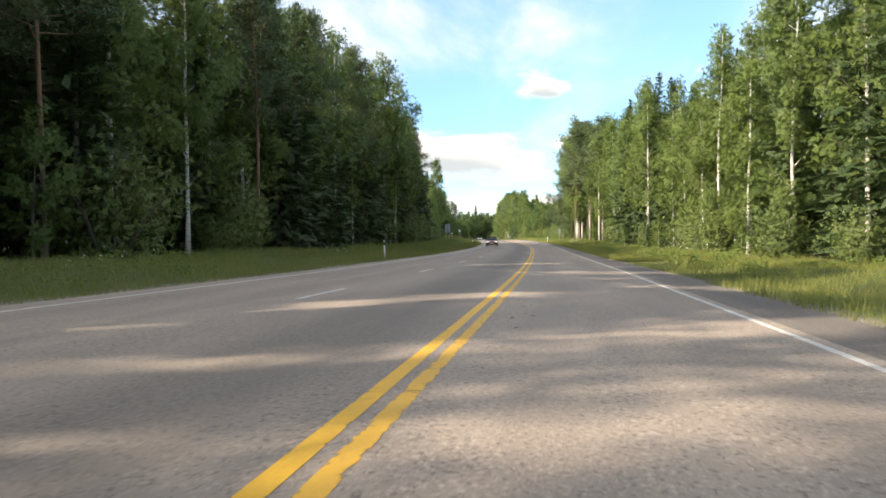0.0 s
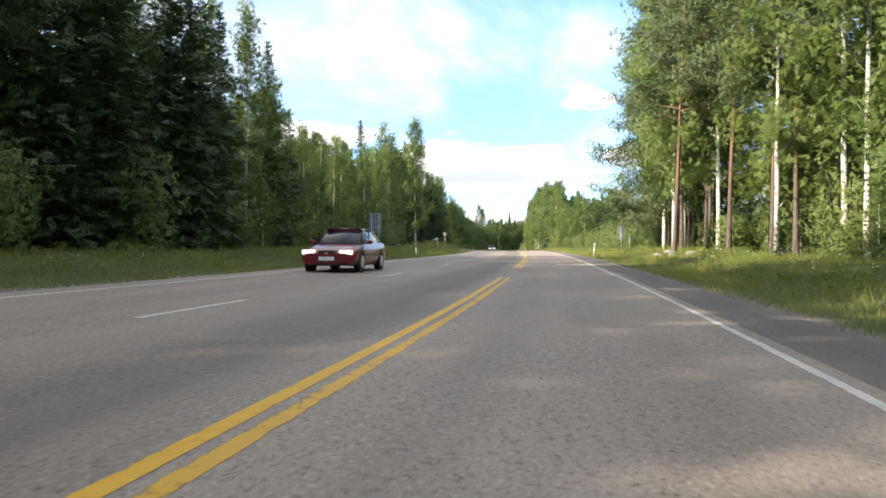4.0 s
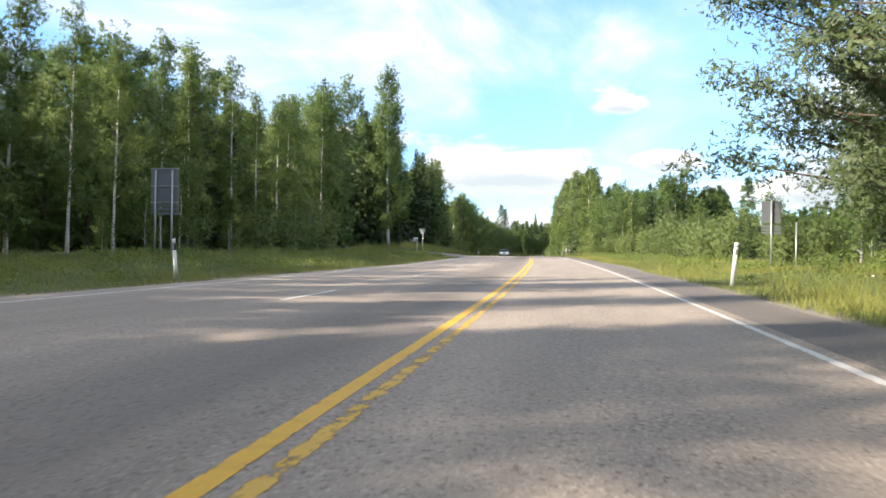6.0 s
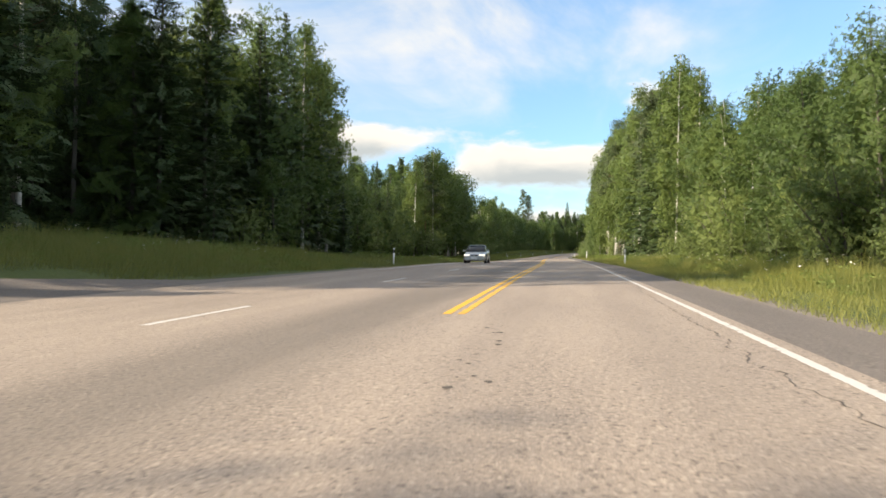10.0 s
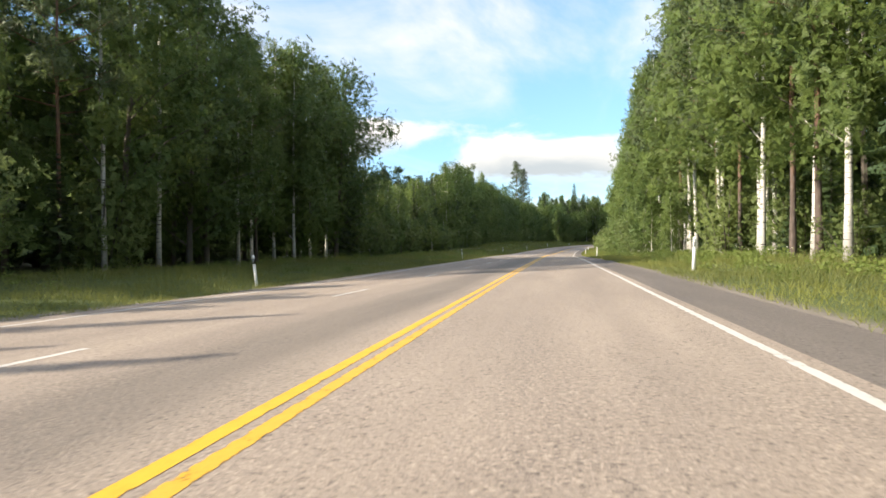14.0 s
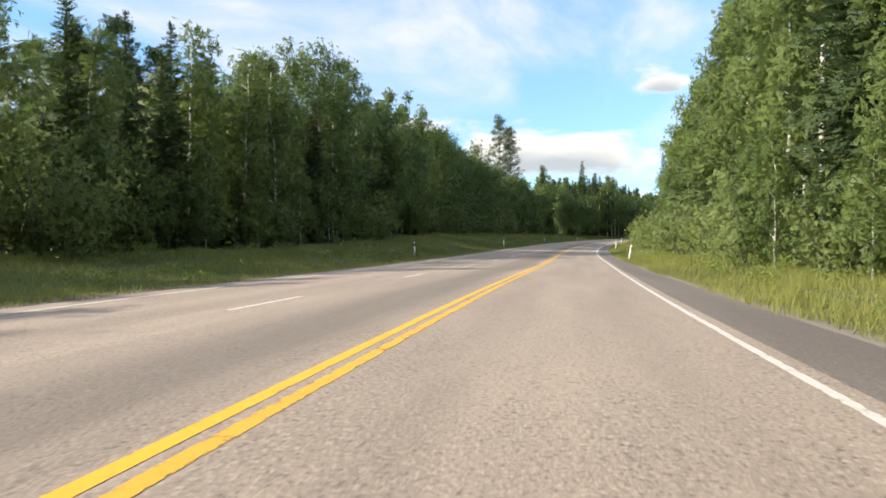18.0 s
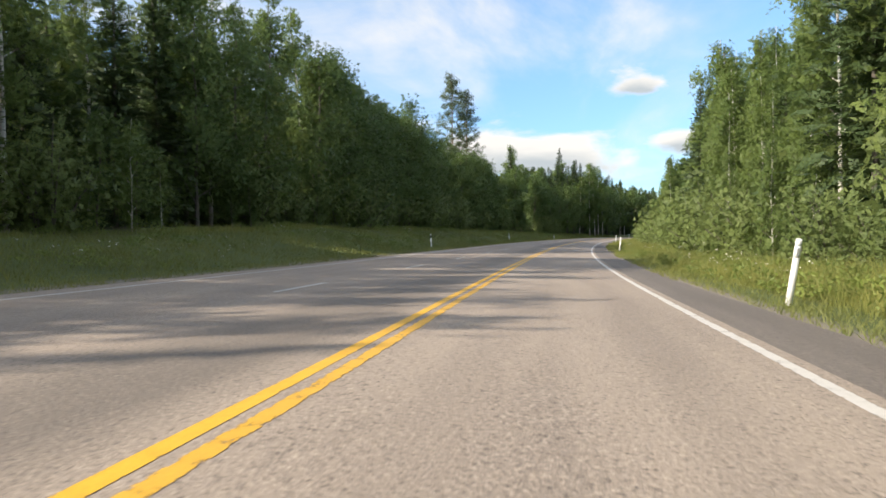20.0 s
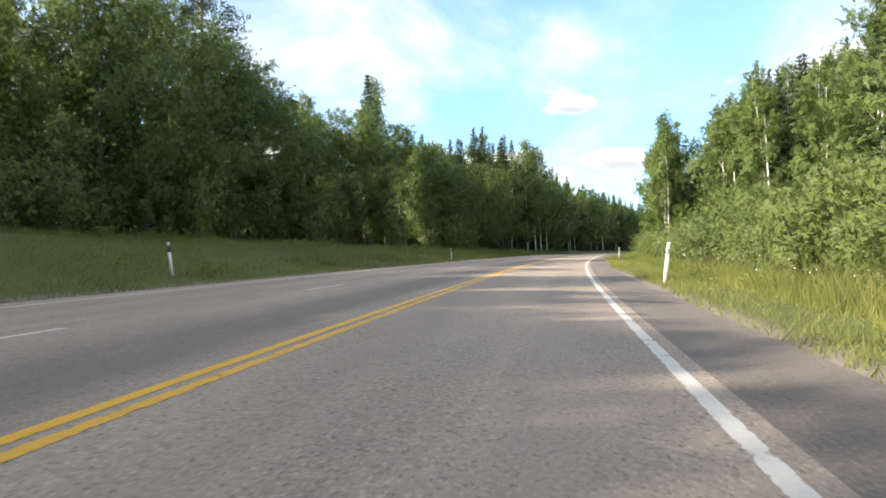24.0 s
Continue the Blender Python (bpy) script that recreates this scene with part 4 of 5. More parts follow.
# side, from, to, offset, spread, spacing, height, height spread, mix of kinds
BELTS = [
    (-1, -48, 84, 19.5, 1.2, 2.7, 21.5, 1.6, "bpspbbss"), (-1, 84, 130, 19.5, 1.2, 2.6, 20.8, 1.4, "bpspbbss"), (-1, 14, 140, 18.0, 0.7, 4.6, 5.0, 2.2, "ssuya"),
    (-1, 130, 166, 21.0, 1.2, 2.9, 14.5, 1.5, "bbsab"), (-1, 166, 222, 21.5, 1.2, 2.9, 16.5, 1.6, "bbsab"), (-1, 138, 210, 19.8, 0.6, 3.8, 4.2, 1.5, "uysa"),
    (-1, 228, 254, 25.0, 1.5, 3.0, 20.0, 2.5, "bspab"), (-1, 229, 254, 21.5, 1.0, 5.0, 3.0, 1.2, "ssy"),
    (-1, 254, 281, 19.6, 1.2, 2.9, 18.0, 1.8, "sssbsa"), (-1, 256, 287, 17.6, 0.6, 5.5, 4.5, 2.0, "usa"),
    (-1, 281, 287, 20.0, 1.0, 2.2, 16.8, 1.2, "bbaa"), (-1, 290, 319, 20.6, 1.0, 2.5, 8.6, 1.2, "sasy"), (-1, 327, 336, 21.4, 1.2, 2.7, 13.4, 1.4, "bbaba"), (-1, 319, 328, 20.8, 1.0, 2.4, 7.4, 1.0, "aasa"), (-1, 288, 340, 19.2, 0.6, 3.2, 5.5, 1.8, "uaas"),
    (-1, 334, 358, 18.6, 0.9, 2.3, 19.2, 1.2, "abpb"), (-1, 358, 375, 18.6, 0.9, 2.2, 17.4, 1.2, "abab"),
    (-1, 370, 478, 18.8, 0.8, 2.8, 4.8, 1.5, "auya"), (-1, 374, 456, 21.6, 1.2, 2.5, 10.8, 2.0, "yysys"), (-1, 372, 456, 19.6, 0.6, 3.4, 5.0, 1.4, "suas"), (-1, 446, 463, 22.5, 1.0, 2.9, 18.3, 1.2, "bbab"), (-1, 463, 484, 22.5, 1.0, 4.0, 13.4, 1.6, "sabb"), (-1, 466, 486, 25.5, 1.2, 4.2, 15.0, 1.8, "sabs"),
    (-1, 478, 505, 20.8, 0.9, 4.8, 11.5, 2.0, "aaaa"), (-1, 505, 538, 20.8, 0.9, 2.5, 16.0, 1.2, "aaaa"), (-1, 482, 560, 18.8, 0.6, 2.0, 4.6, 1.2, "aaau"), (-1, 486, 504, 24.0, 1.3, 8.4, 22.0, 1.6, "bbb"), (-1, 506, 519, 24.0, 1.2, 2.6, 18.8, 1.2, "bbab"), (-1, 511, 532, 23.8, 1.0, 2.5, 17.8, 1.2, "bab"), (-1, 538, 562, 21.5, 1.3, 3.2, 12.0, 1.6, "aaab"),
    (-1, 560, 650, 20.0, 1.0, 3.0, 11.5, 2.0, "aaaa"), (-1, 560, 650, 24.5, 1.5, 5.5, 16.0, 2.0, "bab"), (-1, 560, 660, 18.0, 0.6, 2.4, 4.4, 1.2, "aaua"),
    (-1, 650, 870, 17.0, 1.0, 4.8, 14.0, 2.0, "abas"), (-1, 645, 870, 21.0, 1.6, 5.0, 21.5, 3.0, "sssb"),
    (1, 24, 54, 14.0, 1.2, 3.0, 16.0, 2.0, "bbbbsb"), (1, 54, 76, 14.5, 1.2, 3.2, 12.0, 1.5, "bbayb"), (1, 76, 128, 14.0, 1.2, 3.0, 20.0, 2.4, "bbbbsb"), (1, 24, 150, 12.4, 0.7, 4.4, 2.8, 1.0, "uuys"),
    (1, 124, 158, 13.0, 1.0, 3.0, 21.5, 2.0, "ppbb"), (1, 118, 160, 15.6, 1.2, 2.8, 6.0, 2.0, "ssua"),
    (1, 162, 284, 12.6, 1.2, 4.0, 2.8, 0.9, "uuu"), (1, 168, 284, 18.0, 2.0, 3.6, 5.2, 1.4, "uyuys"), (1, 238, 286, 13.8, 0.8, 2.6, 10.0, 1.0, "yaab"), (1, 240, 286, 17.5, 1.2, 3.0, 12.0, 1.4, "absb"), (1, 246, 282, 12.2, 0.5, 4.5, 4.0, 1.2, "uy"), (1, 254, 290, 25.0, 2.2, 3.2, 15.5, 1.6, "bsba"),
    (1, 286, 334, 12.8, 0.9, 2.7, 19.0, 1.2, "bbbsb"), (1, 284, 336, 14.6, 1.2, 2.7, 4.8, 1.6, "usss"),
    (1, 334, 402, 12.8, 0.9, 2.7, 22.0, 1.8, "bbbbp"), (1, 362, 440, 10.4, 0.6, 3.4, 5.5, 2.0, "yuya"), (1, 336, 362, 13.6, 0.8, 3.2, 4.2, 1.4, "us"),
    (1, 402, 468, 13.5, 1.0, 2.6, 17.0, 1.8, "bbbs"), (1, 468, 506, 13.5, 1.0, 2.6, 14.0, 1.6, "bbbs"), (1, 438, 510, 11.0, 0.6, 2.3, 4.2, 1.4, "uuy"),
    (1, 506, 640, 10.4, 0.7, 2.0, 2.8, 0.5, "uuu"), (1, 508, 600, 12.6, 0.7, 2.2, 3.7, 0.6, "uuu"), (1, 506, 640, 16.0, 1.2, 4.0, 5.5, 1.5, "uyuy"), (1, 506, 556, 20.5, 1.3, 3.4, 17.5, 2.0, "bbyb"), (1, 556, 640, 20.5, 1.3, 3.4, 17.5, 2.0, "bsyb"), (1, 510, 650, 27.0, 2.0, 4.2, 22.5, 2.5, "ssb"),
    (1, 640, 740, 13.5, 1.2, 4.4, 18.5, 2.0, "sbab"),
]
for side, s0, s1, off, spread, gap, h, hs, mix in BELTS:
    rng = np.random.default_rng(int(s0 + 60) * 1000 + int(s1 + off * 10) + side)
    s = s0 + float(rng.uniform(0, gap))
    while s < s1:
        k = mix[int(rng.integers(len(mix)))]
        hh = max(1.6, h + float(np.clip(rng.normal(0, 0.7), -1.2, 1.0)) * hs)
        if k == "u":
            hh = min(hh, 5.5)
        if k == "s" and hh > 10:
            hh *= 0.9
        lat = side * (off + float(rng.normal(0, spread * 0.7)))
        top = forest_height(side, s, lat)
        if hh > 7.5:
            hh = min(max(hh, top * float(rng.uniform(0.88, 1.0))), top * float(rng.uniform(0.93, 1.03)), hh * 1.25)
        hh = min(hh, top)
        if not (side < 0 and (206 < s < 229 or 607 < s < 618) and lat > -27):
            far = s > 575 or off > 23.5 or (side < 0 and s < 14)
            (LOW.get(k, KINDS[k]) if hh < 7.5 else FAR.get(k, KINDS[k]) if far else KINDS[k]).plant(s, lat, hh, rng)
        s += gap * float(rng.uniform(0.65, 1.4))

rng = np.random.default_rng(8)
# trees that stand out from the rest
for k, s, lat, h in (("c", 232.5, -20.0, 25.3), ("b", 236, -28.5, 25.0), ("s", 251, -34.5, 28.5), ("s", 242, -24, 22.0), ("s", 246, -22.0, 21.5),
                     ("b", 295, 13.8, 19.8), ("b", 393, 14.8, 25.5), ("b", 146, 11.4, 25.0), ("p", 149, 12.2, 23.0), ("b", 142, 10.6, 20.0), ("p", 139, 12.4, 22.0),
                     ("k", 571, -24.6, 29.5), ("k", 576.5, -23.7, 27.5), ("s", 609, -21.8, 20.5), ("b", 612, -23.5, 21.5), ("b", 643.5, 12.3, 22.3),
                     ("a", 621, -18.6, 13.8), ("a", 625, -17.0, 12.8), ("u", 619.5, -17.6, 4.8), ("u", 622.5, -15.6, 4.4), ("u", 626, -14.8, 3.8), ("a", 630, -16.6, 12.5), ("a", 636.5, -15.6, 13.2), ("a", 644, -15.0, 13.8), ("a", 652, -14.6, 14.5), ("s", 632, -23.0, 17.5), ("s", 645, -21.5, 18.5), ("s", 647.5, -20.4, 17.0), ("s", 655, -20.0, 22.0), ("s", 657.5, -19.0, 21.0), ("s", 672, -19.5, 22.0), ("s", 680, -18.0, 23.5), ("b", 676, -14.6, 23.0), ("b", 680.5, -13.8, 24.0), ("b", 685, -13.6, 23.0), ("b", 691, -13.4, 20.0), ("a", 697, -13.0, 17.0), ("s", 712, -34.5, 33.0), ("b", 466, -20.6, 18.5), ("b", 500, -21.4, 19.3), ("a", 535, -22.0, 17.8), ("b", 51, -20.0, 21.0), ("b", 205, -21.6, 17.2), ("a", 207.5, -23.6, 17.0),
                     ("w", 157, 12.2, 21.0), ("w", 151, 14.6, 22.0), ("a", 163, 14.0, 9.0), ("s", 160, 13.2, 6.5), ("a", 156, 11.8, 5.0), ("y", 166, 14.5, 7.5), ("s", 372.5, -18.8, 15.5), ("s", 378, -20.2, 13.5), ("p", 338, 11.8, 22.0), ("b", 509, 14.8, 19.0), ("s", 233, -18.6, 3.6), ("s", 231.5, -21.0, 2.6), ("s", 235.5, -17.4, 2.4), ("s", 238, -19.6, 4.2), ("s", 229.5, -23.5, 3.2), ("s", 243, -18.2, 2.8), ("p", 300, 14.4, 20.5), ("p", 306, 12.6, 19.5), ("p", 136.6, 9.6, 21.0), ("b", 148.4, 11.9, 22.0)):
    KINDS[k].plant(s, lat, h, rng)

# ---- the depth of the forest behind the edge: trees too many to count ----
def woods_block(seed, length=26.0, depth=11.0, trees=13, conifer=0.5):
    """A stretch of forest interior, 20 m high: trunks, dark boughs and undergrowth in one mesh."""
    r = np.random.default_rng(seed)
    wood, leaf = [], []
    for i in range(trees):
        x, y = r.uniform(0, depth), length * (i + r.random()) / trees
        h = 20 * r.uniform(0.8, 1.05)
        wood.append(tube([(x, y, -0.5), (x + r.normal(0, 0.3), y, h * 0.5), (x, y, h)], [0.16, 0.11, 0.02], 5))
        n = 230
        f = r.uniform(0.06, 1.0, n)
        if r.random() < conifer:
            rad = 2.9 * (1 - f) ** 0.75 + 0.1
        else:
            rad = 2.7 * np.sin(np.pi * np.clip(f * 0.92 + 0.06, 0, 1)) ** 0.7
        a = r.uniform(0, 6.283, n)
        rr = rad * np.sqrt(r.uniform(0.1, 1, n))
        leaf.append(np.stack([x + np.cos(a) * rr, y + np.sin(a) * rr, f * h], 1))
    low = np.stack([r.uniform(0, depth, 260), r.uniform(0, length, 260), r.uniform(0.1, 3.2, 260)], 1)
    leaf.append(low)
    pts = np.concatenate(leaf)
    lv, lf = leaf_quads(pts, 1.55, r, 0.3, 1.4)
    return join(wood), (lv, lf)


WOODS = []
for k in range(4):
    wood, crown = woods_block(300 + k, conifer=0.35 + 0.15 * k)
    WOODS.append((mesh_from("wood_trunks", wood[0], wood[1], MAT_BARK), mesh_from("wood_crowns", crown[0], crown[1], MAT_SPRUCE if k % 2 else MAT_ASPEN_LEAF)))
woods = tagged(new("background_woods"), "dense dark mixed forest behind the roadside trees", "forest", kind="stuff")
# side, from, to, offset of the near side, height
for side, s0, s1, off, h0 in ((-1, -56, 130, 21.5, 21.0), (-1, -56, 130, 33, 23.5), (-1, -56, 120, 27, 22.0), (-1, 130, 204, 24.5, 14.5), (-1, 130, 204, 36, 17.5), (-1, 229, 256, 29.5, 19.0), (-1, 180, 240, 44, 15.0),
                              (-1, 254, 281, 22, 17.5), (-1, 204, 231, 31, 19.0), (-1, 256, 288, 33, 20.5), (-1, 256, 289, 23.5, 16.0), (-1, 289, 319, 24, 7.6), (-1, 318, 344, 24, 14.0), (-1, 333, 376, 21.5, 18.0), (-1, 292, 318, 34, 9.0), (-1, 318, 384, 36, 13.0),
                              (-1, 376, 452, 26, 11.0), (-1, 380, 452, 36, 13.5), (-1, 438, 464, 26.5, 18.0), (-1, 463, 500, 28.5, 15.5), (-1, 492, 518, 29, 15.0), (-1, 512, 538, 26, 17.5), (-1, 534, 562, 25, 11.5), (-1, 510, 600, 40, 16.0), (-1, 562, 650, 27, 14.5), (-1, 650, 880, 24, 21.0), (-1, 650, 880, 35, 26.0),
                              (1, -10, 78, 16.5, 15.0), (1, 78, 130, 16.5, 19.0), (1, -10, 156, 28, 19.0), (1, 130, 150, 16.5, 19.0), (1, 262, 292, 29, 14.5), (1, 170, 430, 86, 18.0),
                              (1, 290, 336, 16, 17.0), (1, 336, 404, 16, 20.0), (1, 404, 500, 17, 16.0), (1, 290, 480, 28, 18.0), (1, 506, 645, 24.5, 16.0), (1, 480, 645, 35, 21.0), (1, 645, 850, 17, 17.5), (1, 645, 850, 28, 21.0)):
    for s in np.linspace(s0, s1 - 26.0, max(1, math.ceil((s1 - s0) / 25.5))):
        i = int(rng.integers(4))
        h = min(h0, 0.92 * min(forest_height(side, s + q, off + 3.0) for q in (3, 8, 13, 18, 23)))
        sc = h / 20.0 * float(rng.uniform(0.92, 1.0))
        x, y = xy(s if side > 0 else s + 26.0, side * off)
        m = Matrix.Translation((float(x), float(y), float(ground_z(s + 13, side * (off + 4))) - 0.1)) @ Matrix.Rotation(float(heading(s + 13)) + (0 if side > 0 else math.pi), 4, "Z") @ Matrix.Diagonal((1, 1, sc, 1))
        for me, nm in zip(WOODS[i], ("trunk_mass", "foliage_mass")):
            ob = part(nm, me, None, woods)
            ob.matrix_basis = m

# the forest goes on behind, lower than what stands before it
for side, s0, s1, offs in ((-1, -56, 196, (48, 61, 75)), (-1, 240, 860, (48, 61, 75)), (1, -10, 150, (41, 54, 68)), (1, 300, 850, (41, 54, 68))):
    for off in offs:
        for s in np.arange(s0, s1 - 20.0, 25.0):
            x, y = xy(float(s) if side > 0 else float(s) + 26.0, side * off)
            m = Matrix.Translation((float(x), float(y), float(ground_z(s + 13, side * (off + 4))) - 0.1)) @ Matrix.Rotation(float(heading(s + 13)) + (0 if side > 0 else math.pi), 4, "Z") @ Matrix.Diagonal((1, 1, float(rng.uniform(0.52, 0.62)), 1))
            for me, nm in zip(WOODS[int(rng.integers(4))], ("trunk_mass", "foliage_mass")):
                part(nm, me, None, woods).matrix_basis = m

for k in range(-4, 4):                          # far forest across the line of the road
    x, y = xy(940.0, k * 25.0)
    m = Matrix.Translation((float(x), float(y), float(ground_z(880, 0)) - 0.2)) @ Matrix.Rotation(float(heading(890)) - math.pi / 2, 4, "Z") @ Matrix.Diagonal((1, 1, 1.15, 1))
    for me, nm in zip(WOODS[k % 4], ("trunk_mass", "foliage_mass")):
        part(nm, me, None, woods).matrix_basis = m

# ---- verge grass ----
def grass_patch(seed, blades=1900, length=8.0, width=3.2, tall=0.31):
    r = np.random.default_rng(seed)
    n = blades
    p = np.stack([r.uniform(-width / 2, width / 2, n), r.uniform(-length / 2, length / 2, n), np.full(n, -0.03)], 1)
    clump = r.uniform(0.40, 1.45, 40)
    h = tall * clump[(np.floor((p[:, 0] + width) * 1.5).astype(int) * 7 + np.floor((p[:, 1] + length) * 0.9).astype(int)) % 40] * r.uniform(0.55, 1.25, n)
    a = r.uniform(0, 6.283, n)
    w = 0.0065 * r.uniform(0.6, 1.6, n)
    side = np.stack([np.cos(a), np.sin(a), np.zeros(n)], 1)
    bend = np.stack([r.normal(0, 0.42, n), r.normal(0, 0.42, n), np.ones(n)], 1) * h[:, None]
    v = np.stack([p - side * w[:, None], p + side * w[:, None], p + bend], 1).reshape(-1, 3)
    return v, np.arange(3 * n).reshape(-1, 3)


def flower_patch(seed, n=13, length=8.0, width=3.2, tall=0.75):
    r = np.random.default_rng(seed)
    c = np.stack([r.normal(0, width / 4, n), r.uniform(-length / 2, length / 2, n), tall * r.uniform(0.7, 1.2, n)], 1)
    return leaf_quads(np.repeat(c, 3, 0) + r.normal(0, 0.03, (n * 3, 3)), 0.042, r, 0, 1.2)


def herb_patch(seed, clumps=15, length=8.0, width=3.2):
    """Clumps of broad-leaved weeds that stand among the grass."""
    r = np.random.default_rng(seed)
    pts = []
    for i in range(clumps):
        h, n = r.uniform(0.20, 0.60), int(r.integers(40, 100))
        c = np.array((r.uniform(-width / 2, width / 2), r.uniform(-length / 2, length / 2), 0))
        pts.append(c + r.normal(0, 1, (n, 3)) * np.array((0.16, 0.2, 0)) + np.array((0, 0, 1)) * (h * r.uniform(0.1, 1.0, (n, 1)) ** 0.7))
    return leaf_quads(np.concatenate(pts), 0.085, r, -0.2, 1.9)


GRASS = [mesh_from("grass_blades", *grass_patch(400 + k), MAT_GRASS) for k in range(4)]
SHORT = [mesh_from("short_grass_blades", *grass_patch(420 + k, 1900, 8.0, 2.2, 0.17), MAT_GRASS) for k in range(3)]
DRY = [mesh_from("dry_grass_blades", *grass_patch(430 + k, 2400, 8.0, 2.2, 0.24), MAT_DRY) for k in range(3)]
TALL = [mesh_from("tall_grass_blades", *grass_patch(450 + k, 2400, 8.0, 3.2, 0.62), MAT_GRASS) for k in range(2)]
HERBS = [mesh_from("herb_leaves", *herb_patch(460 + k), MAT_HERB) for k in range(4)]
FLOWERS = [mesh_from("flower_heads", *flower_patch(440 + k), MAT_FLOWER) for k in range(2)]
verge = tagged(new("verge_grass"), "tall uncut roadside grass with seed heads and white flowers", "grass", kind="stuff")


def lay(me, s, lat, turn, name):
    """Lays a patch on the slope of the verge."""
    a, b = np.array([*xy(s, lat), ground_z(s, lat)], float), None
    u = np.array([*xy(s, lat + 1), ground_z(s, lat + 1)], float) - np.array([*xy(s, lat - 1), ground_z(s, lat - 1)], float)
    v = np.array([*xy(s + 3, lat), ground_z(s + 3, lat)], float) - np.array([*xy(s - 3, lat), ground_z(s - 3, lat)], float)
    u, v = Vector(u).normalized() * turn, Vector(v).normalized() * turn
    w = u.cross(v).normalized()
    m = Matrix((u, v, w * float(rng.uniform(0.62, 1.15)))).transposed().to_4x4()
    m.translation = Vector(a)
    ob = part(name, me, None, verge)
    ob.matrix_basis = m


for lat, stock in ((-8.9, SHORT), (-11.0, GRASS), (-13.9, GRASS), (-16.6, GRASS), (6.0, SHORT), (8.3, GRASS), (11.0, GRASS)):
    s = 2.0 if lat < 0 else 8.0
    while s < 700:
        if not (lat < 0 and (212 if lat > -10 else 216) < s < (256 if lat > -10 else 241 if lat > -12 else 231)):
            turn = 1 if rng.random() < 0.5 else -1
            pick = DRY if 0 < lat < 9 and rng.random() < (0.6 if s > 385 else 0.35) else stock
            lay(pick[int(rng.integers(len(pick)))], s, lat + float(rng.uniform(-0.15, 0.15)), turn, "grass_patch")
            if stock is GRASS and rng.random() < (0.5 if lat < 0 else 0.75):
                lay(HERBS[int(rng.integers(4))], s + 2.0, lat, -turn, "herb_patch")
            if stock is GRASS and rng.random() < 0.14:
                lay(FLOWERS[int(rng.integers(2))], s, lat, turn, "flower_patch")
        s += 7.6

HAY = [mesh_from("hay_blades", *grass_patch(456 + k, 2400, 8.0, 2.6, 0.58), MAT_DRY) for k in range(2)]
# the uncut bank beyond the side road, and the meadow on the outside of the last bend
for stock, s0, s1, lats in ((TALL, 232.0, 258.0, (-13.5, -16.2, -18.8, -21.4)), (TALL, 242.0, 258.0, (-11.2,)), (TALL, 196.0, 214.0, (-15.5, -18.2)), (TALL, 500.0, 640.0, (8.8,)), (HAY, 438.0, 540.0, (7.6, 9.8)), (HAY, 236.0, 286.0, (8.4,))):
    for lat in lats:
        for s in np.arange(s0, s1, 6.4):
            turn = 1 if rng.random() < 0.5 else -1
            lay(stock[int(rng.integers(2))], float(s), lat + float(rng.uniform(-0.3, 0.3)), turn, "grass_patch")
            if rng.random() < 0.7:
                lay(HERBS[int(rng.integers(4))], float(s) + 1.5, lat, -turn, "herb_patch")
            if rng.random() < 0.3:
                lay(FLOWERS[int(rng.integers(2))], float(s), lat, turn, "flower_patch")

# ---- things ----
def empty(name, label, category, group=""):
    return tagged(new(name), label, category, group)


def box(sx, sy, sz, at=(0, 0, 0), bevel=0.0, seg=2):
    bm = bmesh.new()
    bmesh.ops.create_cube(bm, size=1.0)
    bmesh.ops.scale(bm, vec=(sx, sy, sz), verts=bm.verts)
    if bevel:
        bmesh.ops.bevel(bm, geom=bm.edges[:], offset=bevel, segments=seg, affect="EDGES", profile=0.6)
    bmesh.ops.translate(bm, vec=at, verts=bm.verts)
    return bm


def rod(r1, r2, depth, at=(0, 0, 0), sides=14, axis="Z"):
    bm = bmesh.new()
    bmesh.ops.create_cone(bm, cap_ends=True, segments=sides, radius1=r1, radius2=r2, depth=depth)
    if axis == "X":
        bmesh.ops.rotate(bm, matrix=Matrix.Rotation(math.pi / 2, 3, "Y"), verts=bm.verts)
    if axis == "Y":
        bmesh.ops.rotate(bm, matrix=Matrix.Rotation(math.pi / 2, 3, "X"), verts=bm.verts)
    bmesh.ops.translate(bm, vec=at, verts=bm.verts)
    for f in bm.faces:
        f.smooth = len(f.verts) == 4
    return bm


def outline(points, depth, bevel=0.0):
    """A flat plate: an outline in x and z, with thickness along y."""
    bm = bmesh.new()
    f = bm.faces.new([bm.verts.new((x, 0, z)) for x, z in points])
    r = bmesh.ops.extrude_face_region(bm, geom=[f])
    bmesh.ops.translate(bm, vec=(0, depth, 0), verts=[e for e in r["geom"] if isinstance(e, bmesh.types.BMVert)])
    bmesh.ops.recalc_face_normals(bm, faces=bm.faces[:])
    if bevel:
        bmesh.ops.bevel(bm, geom=bm.edges[:], offset=bevel, segments=1, affect="EDGES")
    return bm


